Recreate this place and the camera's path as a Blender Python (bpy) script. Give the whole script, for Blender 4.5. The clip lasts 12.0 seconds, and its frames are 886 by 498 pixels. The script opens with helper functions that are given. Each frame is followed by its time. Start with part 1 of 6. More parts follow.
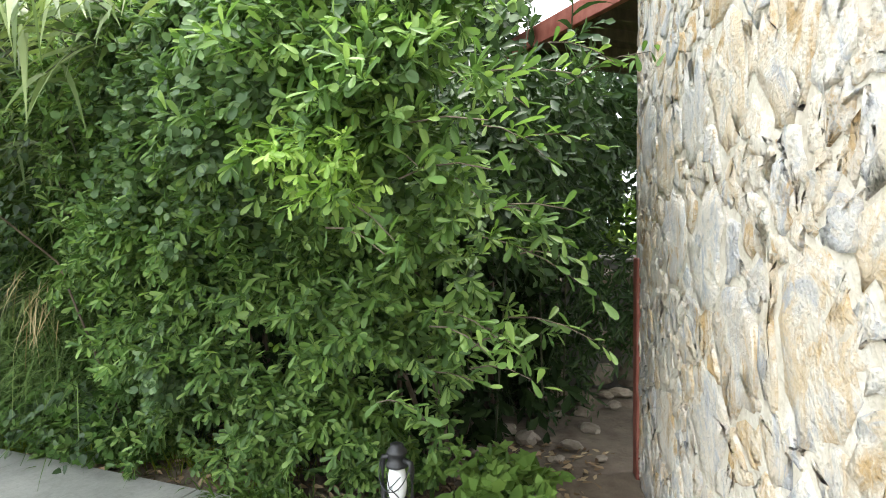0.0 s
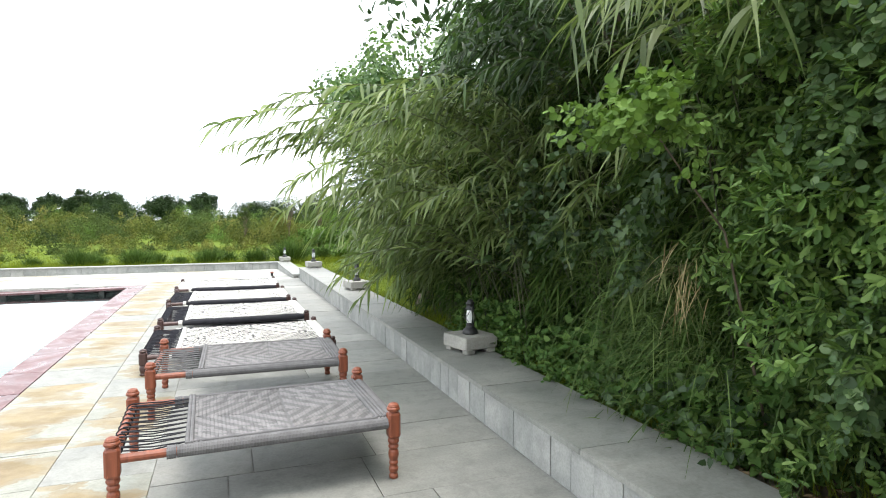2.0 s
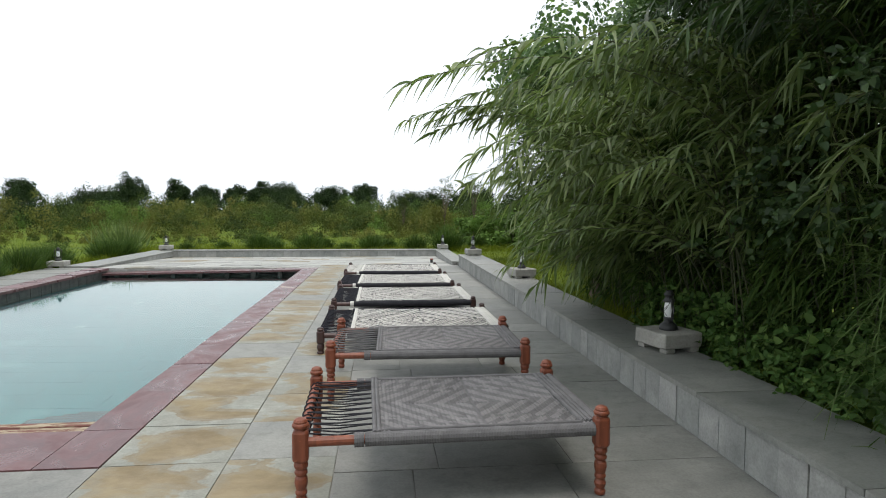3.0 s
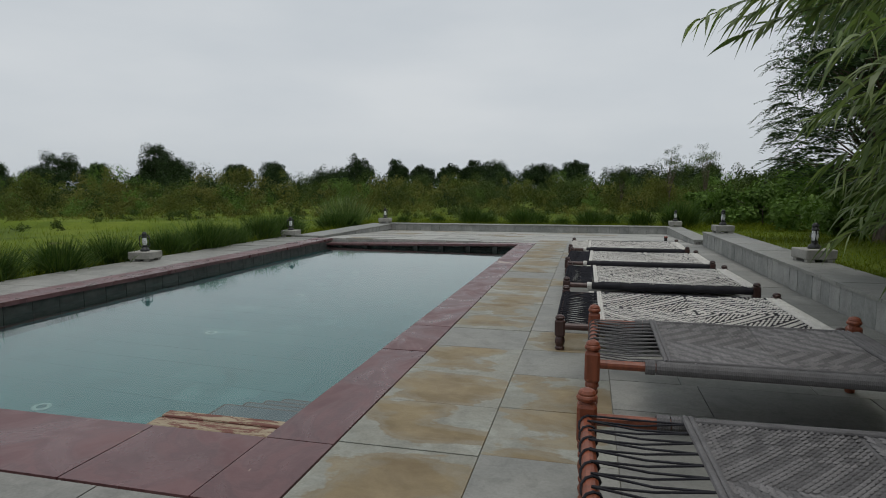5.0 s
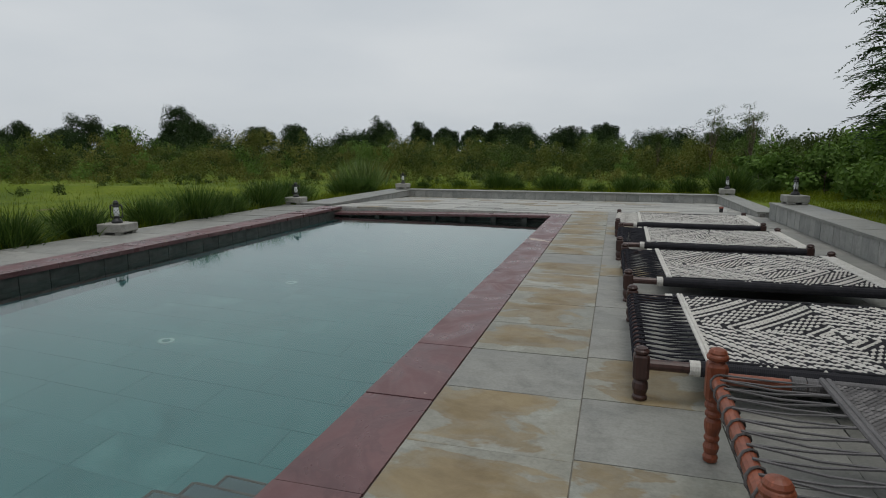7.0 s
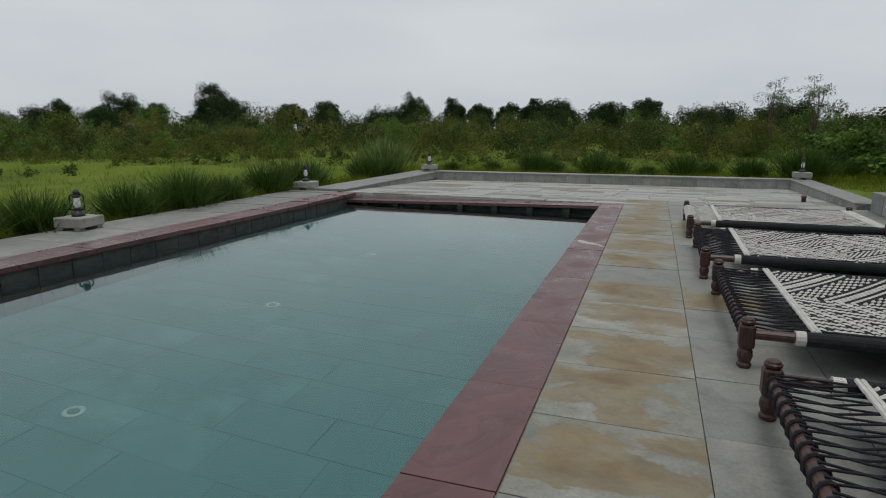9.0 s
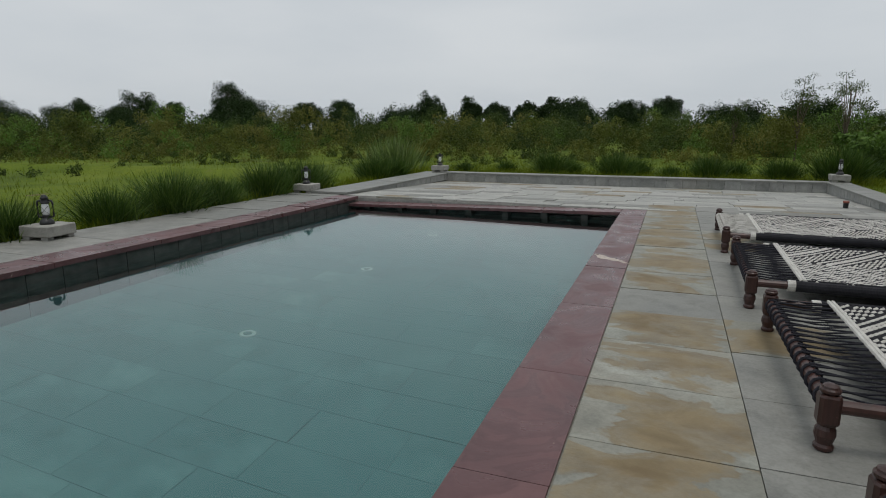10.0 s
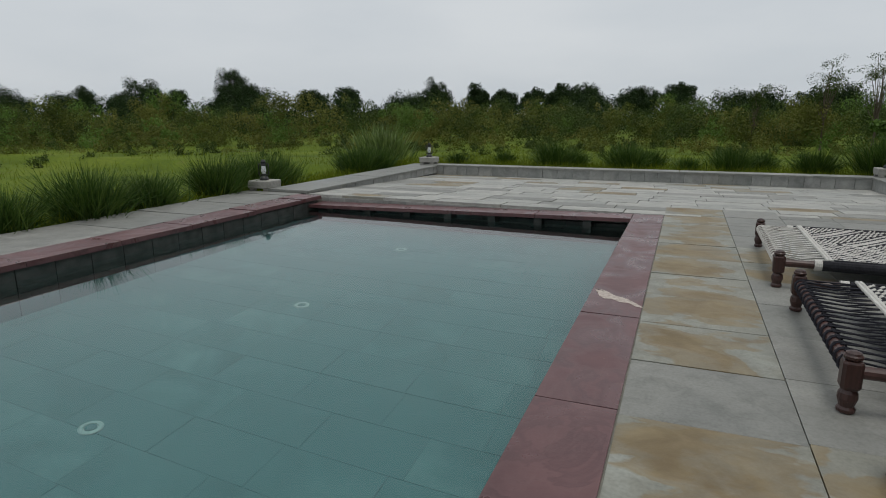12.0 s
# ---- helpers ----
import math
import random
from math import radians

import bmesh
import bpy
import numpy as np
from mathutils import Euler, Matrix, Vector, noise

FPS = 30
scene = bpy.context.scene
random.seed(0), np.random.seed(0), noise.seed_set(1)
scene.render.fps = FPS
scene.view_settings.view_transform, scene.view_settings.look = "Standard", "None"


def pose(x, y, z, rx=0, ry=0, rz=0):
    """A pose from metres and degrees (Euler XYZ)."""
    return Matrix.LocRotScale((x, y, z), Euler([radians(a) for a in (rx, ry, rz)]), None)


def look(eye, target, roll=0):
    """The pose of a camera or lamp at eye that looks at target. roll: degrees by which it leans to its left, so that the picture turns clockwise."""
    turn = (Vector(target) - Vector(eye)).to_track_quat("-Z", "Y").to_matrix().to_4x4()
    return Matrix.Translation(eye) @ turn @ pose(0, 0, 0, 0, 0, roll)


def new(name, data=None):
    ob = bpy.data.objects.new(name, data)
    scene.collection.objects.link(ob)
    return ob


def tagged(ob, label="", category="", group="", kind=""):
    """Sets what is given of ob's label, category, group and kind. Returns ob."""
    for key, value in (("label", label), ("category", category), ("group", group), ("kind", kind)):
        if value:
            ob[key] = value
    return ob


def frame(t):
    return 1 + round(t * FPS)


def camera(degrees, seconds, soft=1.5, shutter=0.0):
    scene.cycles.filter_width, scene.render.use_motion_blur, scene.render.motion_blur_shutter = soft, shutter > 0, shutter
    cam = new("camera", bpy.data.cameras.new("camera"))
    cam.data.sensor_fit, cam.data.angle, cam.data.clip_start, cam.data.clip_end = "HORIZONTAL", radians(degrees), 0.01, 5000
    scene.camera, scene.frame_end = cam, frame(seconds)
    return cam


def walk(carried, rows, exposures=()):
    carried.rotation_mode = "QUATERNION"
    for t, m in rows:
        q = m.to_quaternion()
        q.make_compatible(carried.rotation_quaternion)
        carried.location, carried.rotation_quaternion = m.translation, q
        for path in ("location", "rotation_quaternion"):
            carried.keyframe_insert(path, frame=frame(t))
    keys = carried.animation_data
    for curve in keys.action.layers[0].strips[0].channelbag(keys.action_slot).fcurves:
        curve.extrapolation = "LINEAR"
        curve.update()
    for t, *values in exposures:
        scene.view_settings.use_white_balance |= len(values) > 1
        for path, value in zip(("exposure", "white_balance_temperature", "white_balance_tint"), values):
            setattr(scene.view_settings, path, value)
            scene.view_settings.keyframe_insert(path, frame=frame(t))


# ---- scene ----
cam = camera(73.5, 12.0, 1.0)
PATH = [
    (0, (0.247, -0.483, 1.975), (2.096, 0.276, 1.895), -0.6),
    (0.5, (0.203, -0.273, 1.913), (1.858, 0.846, 1.831), -0.4),
    (1, (0.209, -0.041, 1.877), (1.626, 1.367, 1.794), -0.2),
    (1.5, (0.262, 0.284, 1.877), (1.325, 1.976, 1.781), -0.2),
    (2, (0.161, 0.568, 1.857), (0.852, 2.442, 1.755), -0.1),
    (2.5, (0.027, 0.888, 1.833), (0.435, 2.843, 1.725), 0.1),
    (3, (-0.043, 1.227, 1.713), (0.163, 3.212, 1.583), 0.2),
    (3.5, (-0.213, 1.612, 1.566), (-0.21, 3.607, 1.426), 0.3),
    (3.7, (-0.294, 1.784, 1.528), (-0.369, 3.777, 1.384), 0.5),
    (5.3, (-0.582, 3.281, 1.429), (-1.086, 5.204, 1.205), 0.0),
    (5.5, (-0.616, 3.484, 1.423), (-1.124, 5.403, 1.181), 0.1),
    (6, (-0.702, 3.937, 1.425), (-1.226, 5.849, 1.159), 0.0),
    (6.5, (-0.88, 4.398, 1.426), (-1.411, 6.304, 1.135), 0.2),
    (7, (-0.961, 4.869, 1.411), (-1.509, 6.766, 1.092), 0.1),
    (7.5, (-1.119, 5.337, 1.401), (-1.706, 7.216, 1.05), -0.0),
    (9.5, (-1.461, 7.319, 1.438), (-2.133, 9.16, 1.043), 0.0),
    (10, (-1.536, 7.767, 1.441), (-2.239, 9.597, 1.045), 0.0),
    (10.5, (-1.624, 8.27, 1.453), (-2.35, 10.089, 1.05), 0.1),
    (11, (-1.646, 8.766, 1.467), (-2.377, 10.58, 1.052), -0.1),
    (11.5, (-1.693, 9.305, 1.446), (-2.432, 11.114, 1.02), -0.1),
    (12, (-1.71, 9.811, 1.427), (-2.439, 11.622, 0.992), -0.1),
]
EXPOSURES = [(0.0, 3.05), (0.5, 3.62), (1.0, 3.65), (1.5, 2.95), (2.0, 2.3), (2.5, 1.75), (3.0, 1.1), (3.5, 0.6), (5.5, 0.1), (6.5, 0.1), (7.5, 0.1), (9.5, 0.1), (12.0, 0.12)]
walk(cam, [(t, look(eye, aim, roll)) for t, eye, aim, roll in PATH], EXPOSURES)

# ---- world and sun: an overcast afternoon ----
world = bpy.data.worlds.new("overcast_sky")
scene.world = world
world.use_nodes = True
wn, wl = world.node_tree.nodes, world.node_tree.links
sky = wn.new("ShaderNodeTexSky")
sky.sky_type = "NISHITA"
sky.sun_disc = False
sky.sun_elevation, sky.sun_rotation = radians(80), radians(127)
sky.dust_density = 3.0
pale = wn.new("ShaderNodeHueSaturation")
pale.inputs["Saturation"].default_value = 0.3
wl.new(sky.outputs[0], pale.inputs["Color"])
wcoord = wn.new("ShaderNodeTexCoord")
wmap = wn.new("ShaderNodeMapping")
wmap.inputs["Scale"].default_value = (1.2, 1.2, 4.0)
wl.new(wcoord.outputs["Generated"], wmap.inputs[0])
clouds = wn.new("ShaderNodeTexNoise")
clouds.inputs["Scale"].default_value = 1.6
clouds.inputs["Detail"].default_value = 5.0
wl.new(wmap.outputs[0], clouds.inputs["Vector"])
ramp = wn.new("ShaderNodeValToRGB")
ramp.color_ramp.elements[0].position, ramp.color_ramp.elements[0].color = 0.3, (0.80, 0.87, 0.935, 1)
ramp.color_ramp.elements[1].position, ramp.color_ramp.elements[1].color = 0.7, (0.97, 1.02, 1.06, 1)
wl.new(clouds.outputs[0], ramp.inputs[0])
veil = wn.new("ShaderNodeVectorMath")
veil.operation = "SCALE"
veil.inputs["Scale"].default_value = 6.2
wl.new(ramp.outputs[0], veil.inputs[0])
wmix = wn.new("ShaderNodeMix")
wmix.data_type = "RGBA"
wmix.inputs["Factor"].default_value = 0.88
wl.new(pale.outputs[0], wmix.inputs["A"])
wl.new(veil.outputs[0], wmix.inputs["B"])
wl.new(wmix.outputs["Result"], wn["Background"].inputs["Color"])
wn["Background"].inputs["Strength"].default_value = 0.1
sun = new("sun", bpy.data.lights.new("sun", "SUN"))
sun.data.energy, sun.data.angle, sun.data.color = 0.9, radians(25), (1.0, 0.96, 0.9)
sun.matrix_world = look((0, 0, 30), (-4, 3, 0))


# ---- materials ----
class Mat:
    """A node material on a Principled surface, with short ways to build colour and relief."""

    def __init__(self, name, rough=0.7, metal=0.0):
        self.m = bpy.data.materials.new(name)
        self.m.use_nodes = True
        self.n, self.l = self.m.node_tree.nodes, self.m.node_tree.links
        self.p = self.n["Principled BSDF"]
        self.p.inputs["Roughness"].default_value = rough
        self.p.inputs["Metallic"].default_value = metal
        self.pos = self.n.new("ShaderNodeNewGeometry").outputs["Position"]

    def object_space(self):
        self.pos = self.n.new("ShaderNodeTexCoord").outputs["Object"]
        return self

    def shifted(self):
        """Moves the pattern from piece to piece."""
        info = self.n.new("ShaderNodeObjectInfo").outputs["Random"]
        add = self.n.new("ShaderNodeVectorMath")
        add.operation = "MULTIPLY_ADD"
        add.inputs[1].default_value = (37.0, 23.0, 11.0)
        self.l.new(info, add.inputs[0])
        self.l.new(self.pos, add.inputs[2])
        self.pos = add.outputs[0]
        return self

    def noise(self, scale, detail=4.0, stretch=(1, 1, 1), rough=0.55, distort=0.0):
        mp = self.n.new("ShaderNodeMapping")
        mp.inputs["Scale"].default_value = stretch
        self.l.new(self.pos, mp.inputs[0])
        t = self.n.new("ShaderNodeTexNoise")
        t.inputs["Scale"].default_value, t.inputs["Detail"].default_value = scale, detail
        t.inputs["Roughness"].default_value, t.inputs["Distortion"].default_value = rough, distort
        self.l.new(mp.outputs[0], t.inputs["Vector"])
        return t.outputs[0]

    def random(self, island=False):
        if island:
            return self.n.new("ShaderNodeNewGeometry").outputs["Random Per Island"]
        return self.n.new("ShaderNodeObjectInfo").outputs["Random"]

    def ramp(self, fac, *stops):
        r = self.n.new("ShaderNodeValToRGB")
        els = r.color_ramp.elements
        while len(els) < len(stops):
            els.new(0.5)
        for e, (at, col) in zip(els, stops):
            e.position = at
            e.color = (*col, 1) if len(col) == 3 else (col[0], col[0], col[0], 1)
        self.l.new(fac, r.inputs[0])
        return r.outputs[0]

    def mix(self, fac, a, b, kind="MIX"):
        x = self.n.new("ShaderNodeMix")
        x.data_type, x.blend_type = "RGBA", kind
        for key, v in (("Factor", fac), ("A", a), ("B", b)):
            if isinstance(v, (int, float)):
                x.inputs[key].default_value = v
            elif isinstance(v, tuple):
                x.inputs[key].default_value = (*v, 1)
            else:
                self.l.new(v, x.inputs[key])
        return x.outputs["Result"]

    def color(self, c):
        if isinstance(c, tuple):
            self.p.inputs["Base Color"].default_value = (*c, 1)
        else:
            self.l.new(c, self.p.inputs["Base Color"])
        return self

    def roughness(self, v):
        self.l.new(v, self.p.inputs["Roughness"])
        return self

    def bump(self, h, strength=0.3, dist=0.01):
        b = self.n.new("ShaderNodeBump")
        b.inputs["Strength"].default_value, b.inputs["Distance"].default_value = strength, dist
        self.l.new(h, b.inputs["Height"])
        self.l.new(b.outputs[0], self.p.inputs["Normal"])
        return self

    def translucent(self, col, share=0.3):
        t = self.n.new("ShaderNodeBsdfTranslucent")
        if isinstance(col, tuple):
            t.inputs[0].default_value = (*col, 1)
        else:
            self.l.new(col, t.inputs[0])
        mx = self.n.new("ShaderNodeMixShader")
        mx.inputs[0].default_value = share
        self.l.new(self.p.outputs[0], mx.inputs[1])
        self.l.new(t.outputs[0], mx.inputs[2])
        self.l.new(mx.outputs[0], self.n["Material Output"].inputs[0])
        return self


def slab_material(name, stops, stain=None, wet=0.0, rough=0.62):
    k = Mat(name, rough).shifted()
    cloud = k.noise(2.2, 6, (1, 1, 1), 0.6, 0.6)
    col = k.ramp(cloud, (0.25, stops[0]), (0.5, stops[1]), (0.75, stops[2]))
    col = k.mix(k.ramp(k.random(), (0.0, (0.0,)), (1.0, (1.0,))), col, k.mix(1.0, col, (0.80, 0.82, 0.82), "MULTIPLY"))
    streak = k.noise(7.0, 4, (0.35, 2.5, 1), 0.6, 1.2)
    col = k.mix(k.ramp(streak, (0.5, (0.0,)), (0.75, (0.35,))), col, k.mix(1.0, col, (0.72, 0.72, 0.68), "MULTIPLY"))
    grime = k.ramp(k.noise(5.5, 7, (1, 1, 1), 0.7, 0.4), (0.36, (0.76,)), (0.52, (1.0,)))
    col = k.mix(0.8, col, k.mix(1.0, col, grime, "MULTIPLY"))
    speck = k.ramp(k.noise(55, 3), (0.3, (0.88,)), (0.6, (1.05,)))
    col = k.mix(1.0, col, speck, "MULTIPLY")
    if stain:
        patch = k.noise(1.9, 5, (0.75, 1.2, 1), 0.55, 0.35)
        own = k.n.new("ShaderNodeTexCoord").outputs["Object"]
        middle = k.n.new("ShaderNodeVectorMath")
        middle.operation = "LENGTH"
        k.l.new(own, middle.inputs[0])
        rim = k.ramp(middle.outputs["Value"], (0.55, (0.62,)), (0.78, (0.32,)))
        both = k.mix(0.32, patch, rim)
        amount = k.ramp(both, (0.466, (0.0,)), (0.486, (0.75,)), (0.51, (0.6,)), (0.56, (0.95,)))
        tint = k.ramp(k.noise(3.0, 6, (1, 1.3, 1), 0.65, 0.4), (0.35, stain[0]), (0.65, stain[1]))
        pale = k.ramp(k.noise(3.5, 4, (1, 1, 1), 0.6, 0.5), (0.5, (0.0,)), (0.62, (0.55,)))
        col = k.mix(pale, col, k.mix(1.0, col, (1.3, 1.36, 1.42), "MULTIPLY"))
        col = k.mix(amount, col, tint)
    k.color(col)
    k.roughness(k.ramp(cloud, (0.3, (rough - 0.14,)), (0.7, (rough + 0.12,))))
    return k.bump(k.mix(0.5, k.noise(14.0, 6), k.noise(90.0, 3)), 0.35, 0.006).m


SLAB = slab_material("grey_flagstone", ((0.165, 0.165, 0.15), (0.215, 0.212, 0.194), (0.285, 0.28, 0.255)))
SLAB_STAINED = slab_material("stained_flagstone", ((0.205, 0.203, 0.168), (0.27, 0.264, 0.222), (0.34, 0.335, 0.292)), ((0.15, 0.104, 0.046), (0.245, 0.188, 0.098)))
SLAB_PALE = slab_material("pale_flagstone", ((0.19, 0.19, 0.174), (0.255, 0.252, 0.23), (0.33, 0.325, 0.298)))
SLAB_TERRACE = slab_material("terrace_flagstone", ((0.27, 0.27, 0.25), (0.38, 0.375, 0.345), (0.50, 0.49, 0.45)))
CAPSTONE = slab_material("wall_capstone", ((0.18, 0.183, 0.168), (0.24, 0.24, 0.22), (0.31, 0.305, 0.278)), rough=0.55)
GRANITE = slab_material("rough_granite", ((0.26, 0.25, 0.225), (0.34, 0.33, 0.30), (0.43, 0.415, 0.375)), rough=0.85)
BLOCK = slab_material("wall_block", ((0.23, 0.235, 0.225), (0.325, 0.325, 0.308), (0.43, 0.425, 0.40)), rough=0.75)
k = Mat("mortar", 0.9)
MORTAR = k.color(k.ramp(k.noise(9), (0.3, (0.085, 0.083, 0.076)), (0.7, (0.20, 0.195, 0.18)))).bump(k.noise(60), 0.5).m
k = Mat("deck_bed", 0.9)
BED = k.color(k.ramp(k.noise(6), (0.3, (0.13, 0.127, 0.11)), (0.7, (0.27, 0.26, 0.225)))).m

k = Mat("red_sandstone", 0.5).shifted()
base = k.ramp(k.noise(2.0, 6, (1, 1, 1), 0.6, 0.5), (0.25, (0.092, 0.042, 0.044)), (0.55, (0.132, 0.060, 0.061)), (0.8, (0.175, 0.088, 0.086)))
damp = k.ramp(k.noise(1.7, 4, (1, 0.8, 1), 0.6, 1.6), (0.50, (0.0,)), (0.535, (0.7,)), (0.60, (0.3,)))
base = k.mix(damp, base, k.mix(1.0, base, (0.62, 0.52, 0.54), "MULTIPLY"))
runs = k.ramp(k.noise(2.4, 5, (3.2, 0.6, 1), 0.6, 1.0), (0.58, (0.0,)), (0.74, (0.16,)))
base = k.mix(runs, base, (0.26, 0.17, 0.16))
chips = k.ramp(k.noise(5.5, 5, (1.4, 0.9, 1), 0.6, 1.2), (0.71, (0.0,)), (0.735, (0.55,)))
k.color(k.mix(chips, base, (0.42, 0.33, 0.28)))
k.roughness(k.ramp(k.noise(1.7, 4, (1, 0.8, 1), 0.6, 1.6), (0.38, (0.5,)), (0.62, (0.26,))))
SANDSTONE = k.bump(k.noise(40, 5), 0.2, 0.004).m

k = Mat("dark_pool_tile", 0.6).shifted()
TILE_DARK = k.color(k.ramp(k.noise(5, 5), (0.3, (0.034, 0.033, 0.030)), (0.7, (0.098, 0.093, 0.083)))).bump(k.noise(30), 0.2, 0.003).m
k = Mat("pool_floor_tile", 0.5).shifted()
TILE_POOL = k.color(k.mix(k.random(), k.ramp(k.noise(1.3, 7, (1, 1, 1), 0.7, 0.8), (0.32, (0.034, 0.116, 0.122)), (0.5, (0.052, 0.156, 0.164)), (0.70, (0.09, 0.212, 0.215))), (0.050, 0.150, 0.158))).m
k = Mat("pool_step_stone", 0.6)
STEP = k.color(k.ramp(k.noise(3, 6), (0.3, (0.045, 0.078, 0.090)), (0.7, (0.085, 0.125, 0.136)))).m
k = Mat("pool_grout", 0.8)
GROUT = k.color(k.ramp(k.noise(1.1, 5, (1, 1, 1), 0.7), (0.36, (0.012, 0.040, 0.044)), (0.52, (0.050, 0.140, 0.150)))).m

k = Mat("pool_wall_joint", 0.85)
JOINT = k.color(k.ramp(k.noise(6), (0.3, (0.022, 0.024, 0.023)), (0.7, (0.05, 0.053, 0.05)))).m
k = Mat("pool_water", 0.03)
k.p.inputs["Transmission Weight"].default_value = 1.0
k.p.inputs["IOR"].default_value = 1.33
k.color((0.80, 0.95, 0.93))
WATER = k.bump(k.noise(2.5, 2), 0.02, 0.01).m


def lacquer(name, dark, light, rough=0.45):
    k = Mat(name, rough).object_space()
    grain = k.noise(18, 5, (1, 1, 0.15), 0.6, 0.8)
    col = k.ramp(grain, (0.3, dark), (0.7, light))
    worn = k.ramp(k.noise(30, 4), (0.66, (0.0,)), (0.74, (0.5,)))
    return k.color(k.mix(worn, col, tuple(min(1, c * 1.9 + 0.03) for c in light))).bump(grain, 0.2, 0.003).m


WOOD_BROWN = lacquer("orange_brown_turned_wood", (0.13, 0.034, 0.016), (0.26, 0.072, 0.032))
WOOD_DARK = lacquer("dark_brown_turned_wood", (0.026, 0.012, 0.010), (0.07, 0.030, 0.024), 0.4)
k = Mat("peeling_painted_board", 0.75)
paint = k.ramp(k.noise(15, 7, (0.35, 1.6, 1), 0.7, 0.6), (0.42, (0.33, 0.275, 0.19)), (0.50, (0.26, 0.20, 0.13)), (0.53, (0.14, 0.05, 0.036)))
BOARD = k.color(paint).bump(k.noise(30, 5, (0.3, 2, 1)), 0.4, 0.004).m


def cord(name, dark, light, rough=0.9):
    k = Mat(name, rough)
    fibre = k.noise(160, 2, (1, 1, 1))
    col = k.ramp(k.noise(12, 4), (0.3, dark), (0.7, light))
    col = k.mix(k.ramp(fibre, (0.35, (0.45,)), (0.6, (0.0,))), col, k.mix(1.0, col, (0.55, 0.55, 0.55), "MULTIPLY"))
    return k.color(col).bump(fibre, 0.5, 0.002).m


ROPE_GREY = cord("grey_rope", (0.105, 0.102, 0.105), (0.155, 0.15, 0.153))
ROPE_CREAM = cord("cream_rope", (0.50, 0.485, 0.45), (0.66, 0.645, 0.605))
ROPE_BLACK = cord("black_rope", (0.008, 0.008, 0.012), (0.02, 0.02, 0.026))
ROPE_NAVY = cord("navy_black_rope", (0.006, 0.006, 0.011), (0.014, 0.014, 0.022))
k = Mat("black_enamel", 0.45)
ENAMEL = k.color(k.ramp(k.noise(25, 4), (0.3, (0.010, 0.010, 0.011)), (0.75, (0.03, 0.03, 0.032)))).m
k = Mat("opal_glass", 0.25)
k.p.inputs["Subsurface Weight"].default_value = 0.0
OPAL = k.color(k.ramp(k.noise(6), (0.3, (0.72, 0.74, 0.74)), (0.7, (0.82, 0.83, 0.82)))).m
k = Mat("white_fitting", 0.4)
FITTING = k.color(k.ramp(k.noise(30), (0.3, (0.16, 0.29, 0.285)), (0.7, (0.23, 0.36, 0.35)))).m
k = Mat("rusty_red_steel", 0.6)
RUST = k.color(k.ramp(k.noise(12, 5), (0.35, (0.20, 0.05, 0.032)), (0.7, (0.30, 0.10, 0.07)))).bump(k.noise(60), 0.3, 0.003).m
k = Mat("dark_roof_boards", 0.8)
ROOFBOARD = k.color(k.ramp(k.noise(9, 4, (0.2, 3, 1)), (0.3, (0.03, 0.022, 0.018)), (0.7, (0.08, 0.055, 0.045)))).m

k = Mat("rubble_stone", 0.82).shifted()
hue = k.ramp(k.random(), (0.0, (0.70, 0.62, 0.50)), (0.22, (0.60, 0.45, 0.26)), (0.4, (0.78, 0.73, 0.64)), (0.58, (0.40, 0.42, 0.45)), (0.76, (0.64, 0.54, 0.40)), (0.9, (0.76, 0.71, 0.63)), (1.0, (0.50, 0.50, 0.52)))
blot = k.ramp(k.noise(6, 8, (1, 1, 0.6), 0.75, 1.6), (0.42, (0.0,)), (0.54, (0.85,)))
tone = k.ramp(k.noise(5.0, 6, (1, 1, 0.6), 0.7, 1.0), (0.38, (0.52, 0.34, 0.14)), (0.5, (0.78, 0.73, 0.64)), (0.62, (0.42, 0.45, 0.50)))
hue = k.mix(1.0, k.mix(blot, hue, tone), (0.96, 0.94, 0.92), "MULTIPLY")
hue = k.mix(k.ramp(k.noise(22, 7, (1, 1, 1), 0.75, 0.8), (0.52, (0.0,)), (0.68, (0.5,))), hue, (0.40, 0.36, 0.30))
hue = k.mix(k.ramp(k.noise(60, 4), (0.58, (0.0,)), (0.72, (0.3,))), hue, (0.26, 0.21, 0.15))
RUBBLE = k.color(hue).bump(k.mix(0.5, k.noise(16, 8, (1, 1, 1), 0.7), k.noise(70, 4)), 1.0, 0.035).m
k = Mat("lime_mortar", 0.95)
LIME = k.color(k.ramp(k.noise(14, 6), (0.3, (0.46, 0.40, 0.31)), (0.5, (0.62, 0.56, 0.46)), (0.72, (0.70, 0.66, 0.58)))).bump(k.noise(45, 6), 0.8, 0.02).m


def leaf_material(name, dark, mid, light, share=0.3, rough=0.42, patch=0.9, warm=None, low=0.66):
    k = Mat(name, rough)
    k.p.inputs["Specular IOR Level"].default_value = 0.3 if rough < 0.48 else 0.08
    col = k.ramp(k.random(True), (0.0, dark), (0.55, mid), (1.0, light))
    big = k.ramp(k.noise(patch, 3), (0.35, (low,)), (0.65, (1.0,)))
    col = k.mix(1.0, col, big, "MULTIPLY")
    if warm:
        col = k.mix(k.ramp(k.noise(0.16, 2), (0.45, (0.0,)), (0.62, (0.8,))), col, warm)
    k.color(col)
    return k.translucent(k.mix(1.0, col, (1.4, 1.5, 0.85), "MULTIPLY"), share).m


